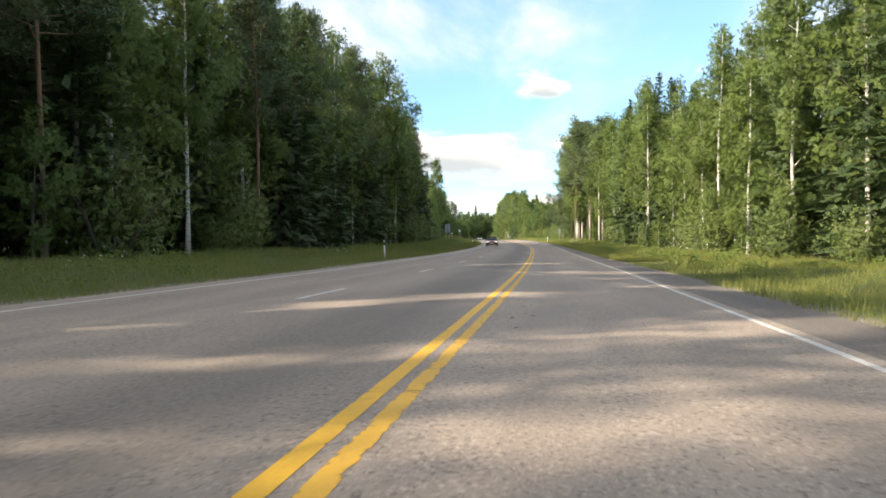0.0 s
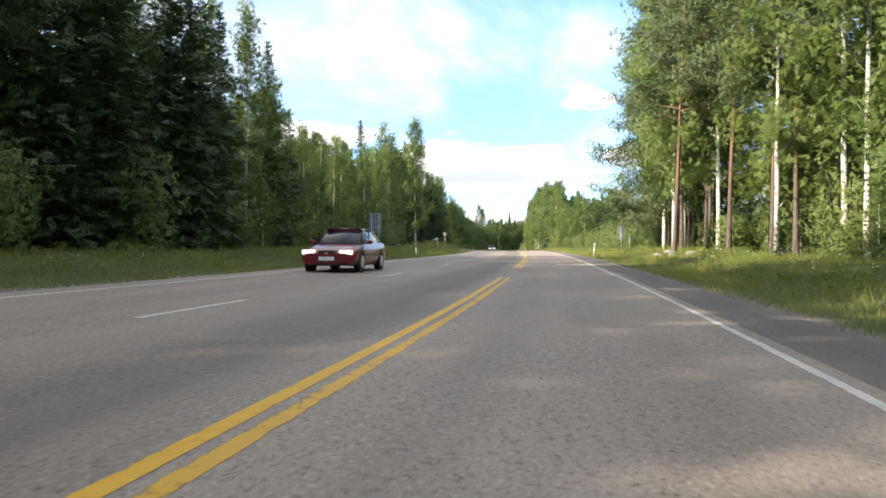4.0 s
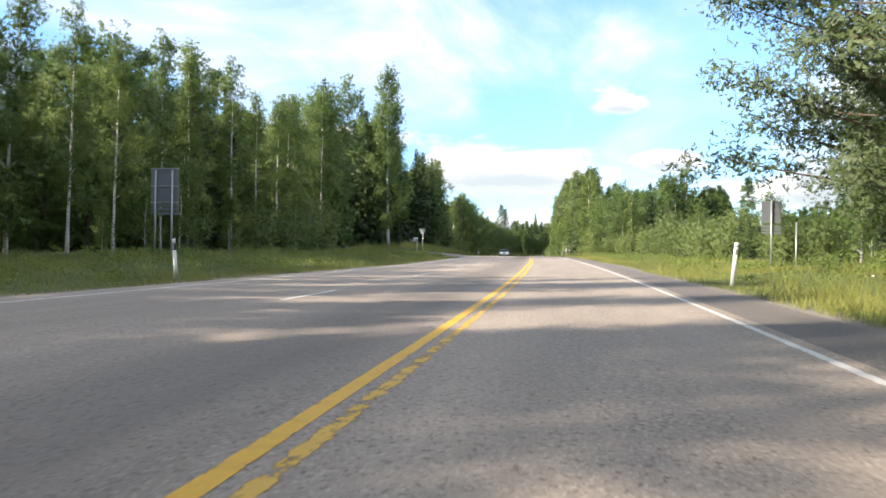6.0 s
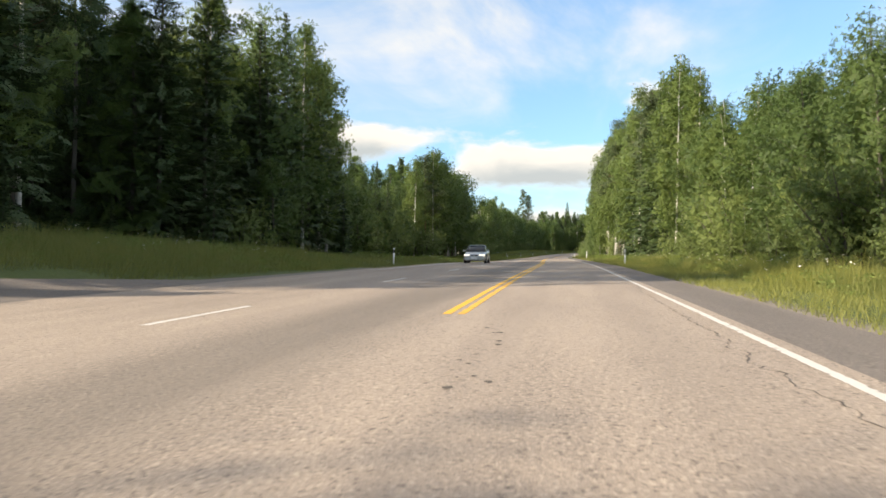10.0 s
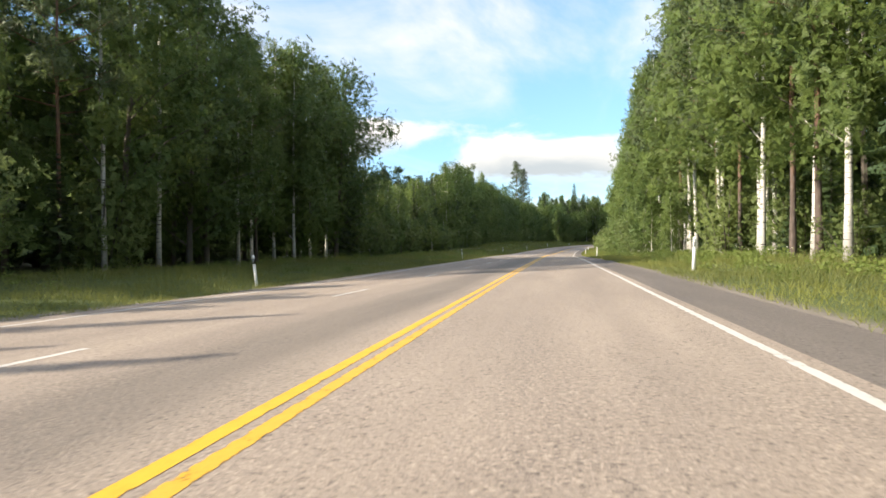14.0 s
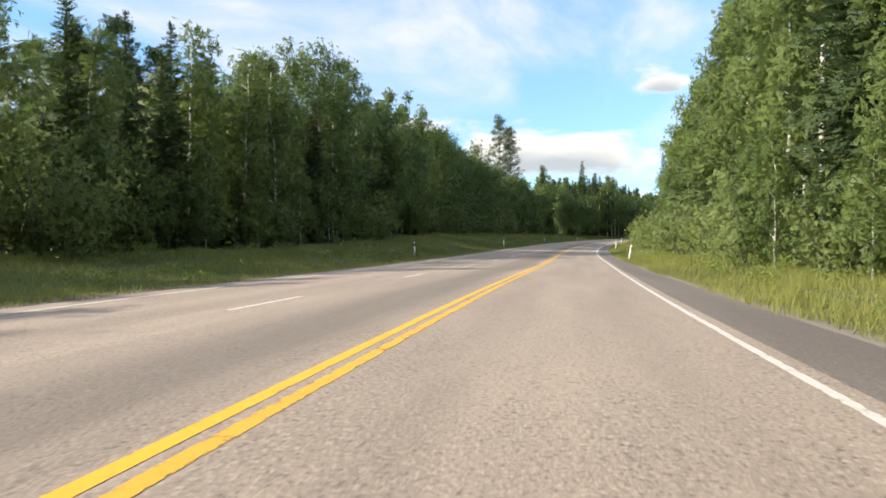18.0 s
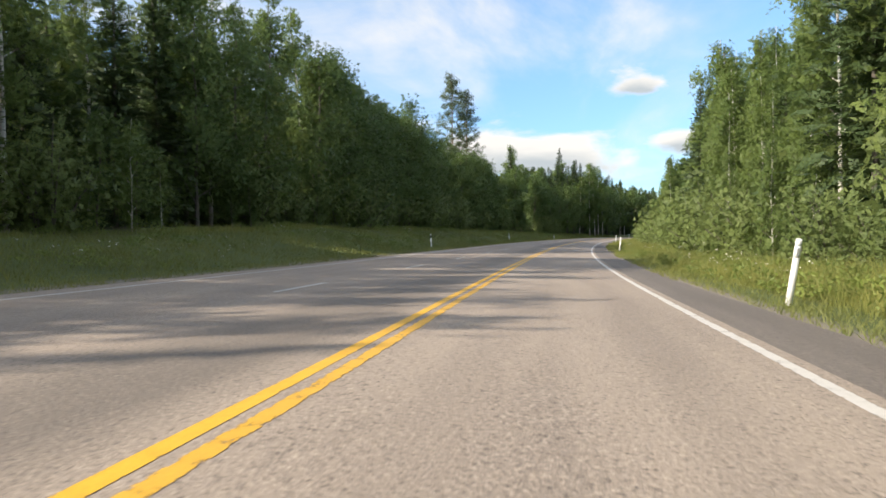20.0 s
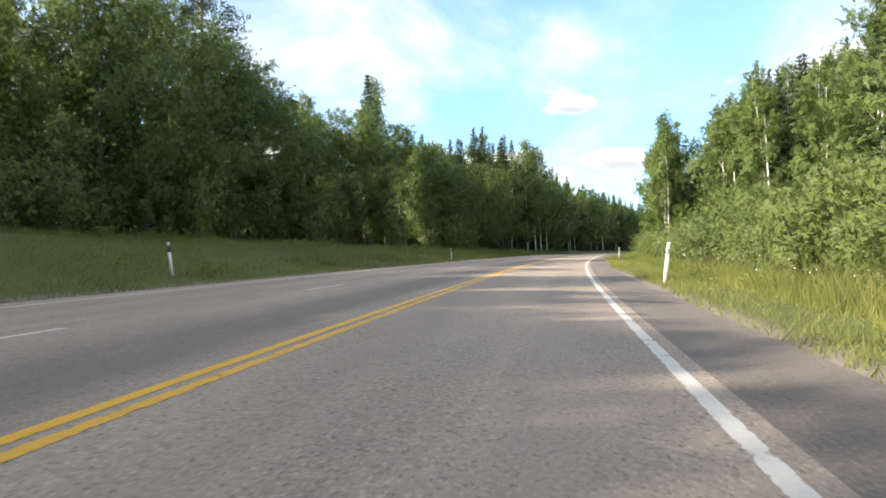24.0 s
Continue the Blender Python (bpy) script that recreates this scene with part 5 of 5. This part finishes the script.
def post_body(h0, h1, w, d, slant=0.0):
    """A stretch of a slightly tapered marker post with a rounded front; its top may slant."""
    bm = bmesh.new()
    ring = []
    for z in (h0, h1):
        k = 1.0 - 0.10 * z
        ring.append([bm.verts.new((math.cos(t) * w / 2 * k, math.sin(t) * d / 2 * k, z + (slant * math.sin(t) if z == h1 else 0.0))) for t in [2 * math.pi * i / 14 for i in range(14)]])
    for i in range(14):
        j = (i + 1) % 14
        bm.faces.new((ring[0][i], ring[0][j], ring[1][j], ring[1][i])).smooth = True
    bm.faces.new(ring[1])
    bm.faces.new(list(reversed(ring[0])))
    return bm


def marker_post(black):
    ob = empty("marker_post", "white plastic roadside marker post with black band and reflector" if black else "white plastic roadside marker post with grey reflector", "road post", "marker posts along the road")
    part("body", post_body(-0.25, 0.70, 0.12, 0.09), MAT_POST, ob)
    part("band", post_body(0.70, 0.90, 0.124, 0.094), MAT_BLACK if black else MAT_POST, ob, "black band" if black else "")
    part("cap", post_body(0.90, 1.02, 0.12, 0.09, 0.02), MAT_POST, ob)
    part("reflector", box(0.045, 0.012, 0.14, (0, -0.05, 0.80), 0.004), MAT_REFLECT, ob, "grey reflector")
    part("reflector", box(0.045, 0.012, 0.14, (0, 0.05, 0.80), 0.004), MAT_REFLECT, ob, "grey reflector")
    return ob


_left, _right = marker_post(True), marker_post(False)
for i, (proto, s, lat, tilt) in enumerate((
        (_left, 48.2, -9.9, 2), (_left, 152, -9.7, 5), (_left, 268, -9.8, -1), (_left, 333.5, -9.4, 7), (_left, 393.5, -9.7, 5), (_left, 448, -10.1, 3), (_left, 500.7, -10.0, 3), (_left, 550.5, -10.4, 7), (_left, 598, -10.0, 2),
        (_right, 152.7, 5.9, 5), (_right, 274, 6.0, -1), (_right, 333.5, 6.3, 2), (_right, 394.2, 6.05, 3), (_right, 453, 5.6, 9), (_right, 503.5, 5.85, 5), (_right, 549.5, 5.5, 7), (_right, 594, 6.0, 3))):
    m = spot(s, lat, 0, 1, 0.12) @ Matrix.Rotation(radians(tilt if lat > 0 else -tilt), 4, "Y")
    if proto.get("placed"):
        copy_thing(proto, m).pop("placed", None)
    else:
        proto.matrix_basis = m
        proto["placed"] = 1
for p in (_left, _right):
    p.pop("placed", None)

# the back of a tall information board
board = empty("information_board", "grey back of a tall road information board on two posts", "road sign")
for x in (-0.38, 0.38):
    part("post", rod(0.045, 0.045, 4.3, (x, 0.10, 1.85)), MAT_GALV, board)
for z in (2.95, 3.72):
    part("panel", box(1.26, 0.03, 0.75, (0, 0, z), 0.008), MAT_SIGN_BACK, board)
for i in range(3):
    part("slat", box(1.26, 0.035, 0.13, (0, 0, 2.16 + 0.17 * i), 0.008), MAT_SIGN_BACK, board)
for z in (2.62, 3.32, 4.06):
    part("rail", box(1.28, 0.05, 0.05, (0, 0.045, z), 0.006), MAT_GALV, board)
board.matrix_basis = spot(161.4, -15.3, 0, 1, -0.3) @ Matrix.Rotation(math.pi, 4, "Z")

sign = empty("road_sign", "back of a small grey road sign on two slim posts", "road sign")
part("post", rod(0.03, 0.03, 3.6, (0, 0, 1.6)), MAT_GALV, sign)
part("post", rod(0.03, 0.03, 2.5, (0.75, -0.5, 1.1)), MAT_GALV, sign)
part("panel", box(0.72, 0.02, 0.85, (0, 0.045, 2.75), 0.01), MAT_SIGN_BACK, sign)
for i in range(3):
    part("slat", box(0.72, 0.025, 0.09, (0, 0.045, 1.95 + 0.12 * i), 0.006), MAT_SIGN_BACK, sign)
sign.matrix_basis = spot(161.7, 9.5, 0, 1, -0.55)

give_way = empty("give_way_sign", "grey back of a triangular give-way sign on its post", "road sign")
part("post", rod(0.035, 0.035, 3.3, (0, 0.05, 1.35)), MAT_GALV, give_way)
part("plate", outline([(-0.46, 2.98), (0.46, 2.98), (0.02, 2.18), (-0.02, 2.18)], 0.02, 0.006), MAT_SIGN_BACK, give_way)
give_way.matrix_basis = spot(218, -13.0, -18)

guide = empty("direction_sign", "low direction sign with a white plate and dark arrow plate", "road sign")
part("post", rod(0.04, 0.04, 2.0, (0, 0, 0.75)), MAT_POST, guide)
part("plate", box(0.62, 0.04, 0.20, (-0.20, -0.06, 1.68), 0.008), MAT_SIGN_WHITE, guide)
arrow = part("arrow_plate", outline([(0.06, 1.30), (0.06, 1.52), (-1.10, 1.52), (-1.24, 1.41), (-1.10, 1.30)], 0.03, 0.006), MAT_BLACK, guide, "dark arrow plate with a white rim")
part("rim", box(1.05, 0.008, 0.025, (-0.52, -0.006, 1.50), 0), MAT_SIGN_WHITE, arrow)
part("rim", box(1.05, 0.008, 0.025, (-0.52, -0.006, 1.32), 0), MAT_SIGN_WHITE, arrow)
part("bar", box(0.62, 0.008, 0.07, (-0.42, -0.006, 1.41), 0), MAT_SIGN_WHITE, arrow)
guide.matrix_basis = spot(228, -15.2, 6)


def boulder(seed, r):
    g = np.random.default_rng(seed)
    bm = bmesh.new()
    bmesh.ops.create_icosphere(bm, subdivisions=3, radius=r)
    o = Vector(g.uniform(-50, 50, 3))
    for v in bm.verts:
        n = noise.noise(v.co / r * 0.9 + o) * 0.42 + noise.noise(v.co / r * 2.6 + o) * 0.14
        v.co *= 1 + n
        v.co.z *= 0.62
        v.co.x *= 1.25
    for f in bm.faces:
        f.smooth = True
    return bm


for k, (s, lat, r) in enumerate(((131.5, 9.6, 0.36), (133.2, 8.9, 0.26), (136.0, 9.4, 0.42), (137.6, 8.8, 0.30), (139.0, 9.8, 0.36), (134.6, 10.3, 0.34))):
    bm = boulder(600 + k, r)
    ob = part("boulder", bm, MAT_ROCK)
    tagged(ob, "rough grey granite boulder half sunk in the grass", "rock", "boulders beside the road")
    ob.matrix_basis = spot(s, lat, 40 * k, 1, 0.06)


# cars
def car_paint(name, colour):
    m = Nodes(name)
    n = m.noise(m.coord("Object"), 2.0, 4.0)
    m.set(Base_Color=m.mix(n, tuple(c * 0.85 for c in colour), colour), Roughness=0.28, Metallic=0.25)
    m.bsdf.inputs["Coat Weight"].default_value = 0.6
    m.bsdf.inputs["Coat Roughness"].default_value = 0.06
    return m.mat


MAT_GLASS = Nodes("tinted_car_glass").set(Base_Color=(0.02, 0.025, 0.03), Roughness=0.06, Metallic=0.0).mat
MAT_TYRE = plain("tyre_rubber", (0.018, 0.018, 0.018), 0.85)
MAT_RIM = plain("alloy_rim", (0.55, 0.56, 0.57), 0.3, 0.85)
MAT_LAMP = Nodes("headlamp_glass").set(Base_Color=(0.85, 0.85, 0.82), Roughness=0.12).mat
MAT_LAMP.node_tree.nodes["Principled BSDF"].inputs["Emission Color"].default_value = (1.0, 0.93, 0.8, 1)
MAT_LAMP.node_tree.nodes["Principled BSDF"].inputs["Emission Strength"].default_value = 0.6
MAT_PLATE = plain("number_plate_white", (0.78, 0.78, 0.76), 0.4)


def loft(rings):
    bm = bmesh.new()
    rows = [[bm.verts.new(p) for p in r] for r in rings]
    n = len(rings[0])
    for a, b in zip(rows, rows[1:]):
        for i in range(n):
            bm.faces.new((a[i], a[(i + 1) % n], b[(i + 1) % n], b[i])).smooth = True
    bm.faces.new(list(reversed(rows[0])))
    bm.faces.new(rows[-1])
    bmesh.ops.recalc_face_normals(bm, faces=bm.faces[:])
    return bm


def section(y, w, lo, hi, crown):
    """A rounded cross-section of a car body at y, symmetrical in x."""
    half = [(0.0, lo), (w * 0.80, lo), (w * 0.93, lo + 0.05), (w, lo + (hi - lo) * 0.35), (w * 0.985, lo + (hi - lo) * 0.72), (w * 0.93, hi - 0.02), (w * 0.72, hi + crown * 0.6), (0.0, hi + crown)]
    return [(x, y, z) for x, z in half] + [(-x, y, z) for x, z in reversed(half[1:-1])]


def car(name, label, paint_mat, L=4.75, W=1.82, H=1.44):
    """A saloon; its nose points to -y."""
    ob = empty(name, label, "car")
    w, f, b = W / 2, -L / 2, L / 2
    part("body", loft([section(f, w * 0.80, 0.30, 0.56, 0.02), section(f + 0.10, w * 0.92, 0.22, 0.64, 0.03), section(f + 0.45, w * 0.98, 0.20, 0.74, 0.04), section(f + 1.05, w, 0.20, 0.84, 0.05),
                       section(f + 1.35, w, 0.20, 0.90, 0.05), section(0.0, w, 0.20, 0.93, 0.03), section(b - 1.2, w, 0.20, 0.96, 0.03), section(b - 0.6, w * 0.99, 0.22, 0.98, 0.05),
                       section(b - 0.15, w * 0.95, 0.26, 0.95, 0.04), section(b, w * 0.86, 0.34, 0.80, 0.02)]), paint_mat, ob)

    def hoop(y, wl, zl, wt, zt):
        return [(wl, y, zl), (wl * 0.97 + wt * 0.03, y, zl + 0.02), (wt, y, zt - 0.05), (wt * 0.86, y, zt), (0, y, zt + 0.015), (-wt * 0.86, y, zt), (-wt, y, zt - 0.05), (-(wl * 0.97 + wt * 0.03), y, zl + 0.02), (-wl, y, zl)]

    part("glazing", loft([hoop(f + 1.22, w * 0.86, 0.88, w * 0.80, 0.93), hoop(f + 1.62, w * 0.88, 0.90, w * 0.76, 1.14), hoop(f + 2.05, w * 0.89, 0.90, w * 0.70, H - 0.04), hoop(b - 1.75, w * 0.89, 0.92, w * 0.70, H - 0.03),
                          hoop(b - 1.05, w * 0.87, 0.94, w * 0.72, 1.24), hoop(b - 0.62, w * 0.82, 0.96, w * 0.74, 1.03)]), MAT_GLASS, ob, "dark tinted glass")
    part("roof", loft([section(f + 1.98, w * 0.68, H - 0.06, H - 0.045, 0.02), section(f + 2.2, w * 0.72, H - 0.06, H - 0.02, 0.025), section(b - 1.9, w * 0.72, H - 0.06, H - 0.015, 0.025), section(b - 1.55, w * 0.68, H - 0.10, H - 0.06, 0.02)]), paint_mat, ob)
    for sx in (-1, 1):
        part("pillar", loft([[(sx * w * (0.885 + dx), f + 1.25 + dy, 0.90) for dx, dy in ((0, 0), (0.02, 0.02), (0.02, 0.10), (0, 0.10))], [(sx * w * (0.715 + dx), f + 2.05 + dy, H - 0.05) for dx, dy in ((0, 0), (0.02, 0.02), (0.02, 0.10), (0, 0.10))]]), paint_mat, ob)
        part("pillar", box(0.02, 0.09, 0.48, (sx * w * 0.81, 0.12, 1.16), 0.004), MAT_BLACK, ob)
        part("pillar", loft([[(sx * w * (0.87 + dx), b - 0.85 + dy, 0.95) for dx, dy in ((0, 0), (0.02, 0.02), (0.02, 0.26), (0, 0.26))], [(sx * w * (0.71 + dx), b - 1.75 + dy, H - 0.05) for dx, dy in ((0, 0), (0.02, 0.02), (0.02, 0.22), (0, 0.22))]]), paint_mat, ob)
        part("headlight", box(0.44, 0.14, 0.15, (sx * w * 0.66, f + 0.10, 0.63), 0.04), MAT_LAMP, ob, "lit headlight")
        part("tail_light", box(0.26, 0.10, 0.26, (sx * w * 0.76, b - 0.07, 0.78), 0.03), car_red, ob, "red tail light")
        part("wing_mirror", box(0.20, 0.10, 0.13, (sx * (w + 0.08), f + 1.62, 0.98), 0.035), paint_mat, ob)
        part("side_strip", box(0.02, 2.3, 0.05, (sx * (w + 0.004), 0.0, 0.56), 0.006), MAT_BLACK, ob)
        for y in (f + 0.95, b - 1.05):
            wheel = part("wheel", rod(0.325, 0.325, 0.22, (sx * (w - 0.10), y, 0.325), 26, "X"), MAT_TYRE, ob, "black tyre")
            part("rim", rod(0.215, 0.20, 0.03, (sx * (w + 0.012), y, 0.325), 20, "X"), MAT_RIM, wheel, "alloy rim")
            for k in range(5):
                a = k * 2 * math.pi / 5
                bm = box(0.03, 0.07, 0.17, (0, 0, 0.11), 0.01)
                bmesh.ops.rotate(bm, matrix=Matrix.Rotation(a, 3, "X"), verts=bm.verts)
                bmesh.ops.translate(bm, vec=(sx * (w + 0.025), y, 0.325), verts=bm.verts)
                part("spoke", bm, MAT_RIM, wheel)
            part("wheel_arch", rod(0.385, 0.385, 0.05, (sx * (w - 0.022), y, 0.345), 26, "X"), MAT_BLACK, ob)
    part("grille", box(0.56, 0.06, 0.17, (0, f + 0.035, 0.60), 0.02), MAT_BLACK, ob, "dark grille")
    part("emblem_bar", box(0.10, 0.02, 0.04, (0, f + 0.0, 0.60), 0.005), MAT_RIM, ob)
    part("air_intake", box(0.80, 0.06, 0.12, (0, f + 0.06, 0.30), 0.02), MAT_BLACK, ob)
    part("number_plate", box(0.50, 0.02, 0.12, (0, f - 0.012, 0.43), 0.006), MAT_PLATE, ob, "white number plate")
    part("number_plate", box(0.50, 0.02, 0.12, (0, b + 0.006, 0.62), 0.006), MAT_PLATE, ob, "white number plate")
    for sx in (-0.35, 0.25):
        bm = box(0.62, 0.02, 0.02, (0, 0, 0), 0.004)
        bmesh.ops.rotate(bm, matrix=Matrix.Rotation(0.12, 3, "Y"), verts=bm.verts)
        bmesh.ops.translate(bm, vec=(sx, f + 1.30, 0.97), verts=bm.verts)
        part("wiper", bm, MAT_BLACK, ob)
    return ob


car_red = plain("red_lamp_glass", (0.45, 0.02, 0.02), 0.2)
red_car = car("car", "dark red saloon car with lit headlights on the road", car_paint("dark_red_car_paint", (0.20, 0.012, 0.018)))
red_car.matrix_basis = spot(112.5, -5.6, 0, 1, 0.0, True)
silver_car = car("car", "silver-grey saloon car with lit headlights on the road", car_paint("silver_car_paint", (0.52, 0.54, 0.55)), 4.4, 1.78, 1.46)
silver_car.matrix_basis = spot(278, -5.2, 0, 1, 0.0, True)

# ---- wear of the road: cracks and small pits ----
def crack(s0, s1, lat, wander, width, seed):
    g = np.random.default_rng(seed)
    s = np.arange(s0, s1, 0.11)
    la = lat + np.cumsum(g.normal(0, wander, len(s)))
    la = lat + (la - np.linspace(la[0], la[-1], len(s))) * 0.9 + g.uniform(-0.035, 0.035, len(s))
    w = width * g.uniform(0.15, 1.7, len(s)) ** 1.3
    V = []
    for sign_ in (-1, 1):
        x, y = xy(s, la + sign_ * w / 2)
        V.append(np.stack([x, y, road_z(s, la) + 0.004], 1))
    n = len(s)
    part("crack", mesh_from("crack", np.concatenate(V), [(i, n + i, n + i + 1, i + 1) for i in range(n - 1)], MAT_CRACK), None, road)


for k, (a, b, la, wd, w) in enumerate(((180.4, 189.0, 0.34, 0.028, 0.034), (181.0, 187.0, 0.46, 0.035, 0.014), (176.4, 180.6, 0.60, 0.03, 0.012), (197, 208, 0.13, 0.012, 0.013), (199, 205.5, 0.19, 0.014, 0.010), (176, 186, 2.75, 0.03, 0.012), (184, 196, 3.05, 0.03, 0.012),
                                       (44, 58, 2.9, 0.03, 0.012), (26, 40, 3.1, 0.03, 0.012), (50, 56, 2.5, 0.04, 0.012), (224, 232, 3.2, 0.03, 0.012), (232, 240, 3.25, 0.03, 0.012))):
    crack(a, b, la, wd, w, 700 + k)


def pit(s, lat, r, seed):
    g = np.random.default_rng(seed)
    a = np.linspace(0, 2 * math.pi, 9)[:-1]
    rr = r * g.uniform(0.5, 1.2, 8)
    x, y = xy(s + np.sin(a) * rr * 1.6, lat + np.cos(a) * rr)
    part("pit", mesh_from("pit", np.stack([x, y, np.full(8, float(road_z(s, lat)) + 0.004)], 1), [tuple(range(8))], MAT_CRACK), None, road)


g = np.random.default_rng(5)
for k in range(30):
    base = (6.5, 224.0)[k % 2]
    pit(base + g.uniform(0, 5 if k % 2 else 7), (0.55 if k % 2 == 0 else 0.8) + g.normal(0, 0.10), g.uniform(0.012, 0.045), 800 + k)
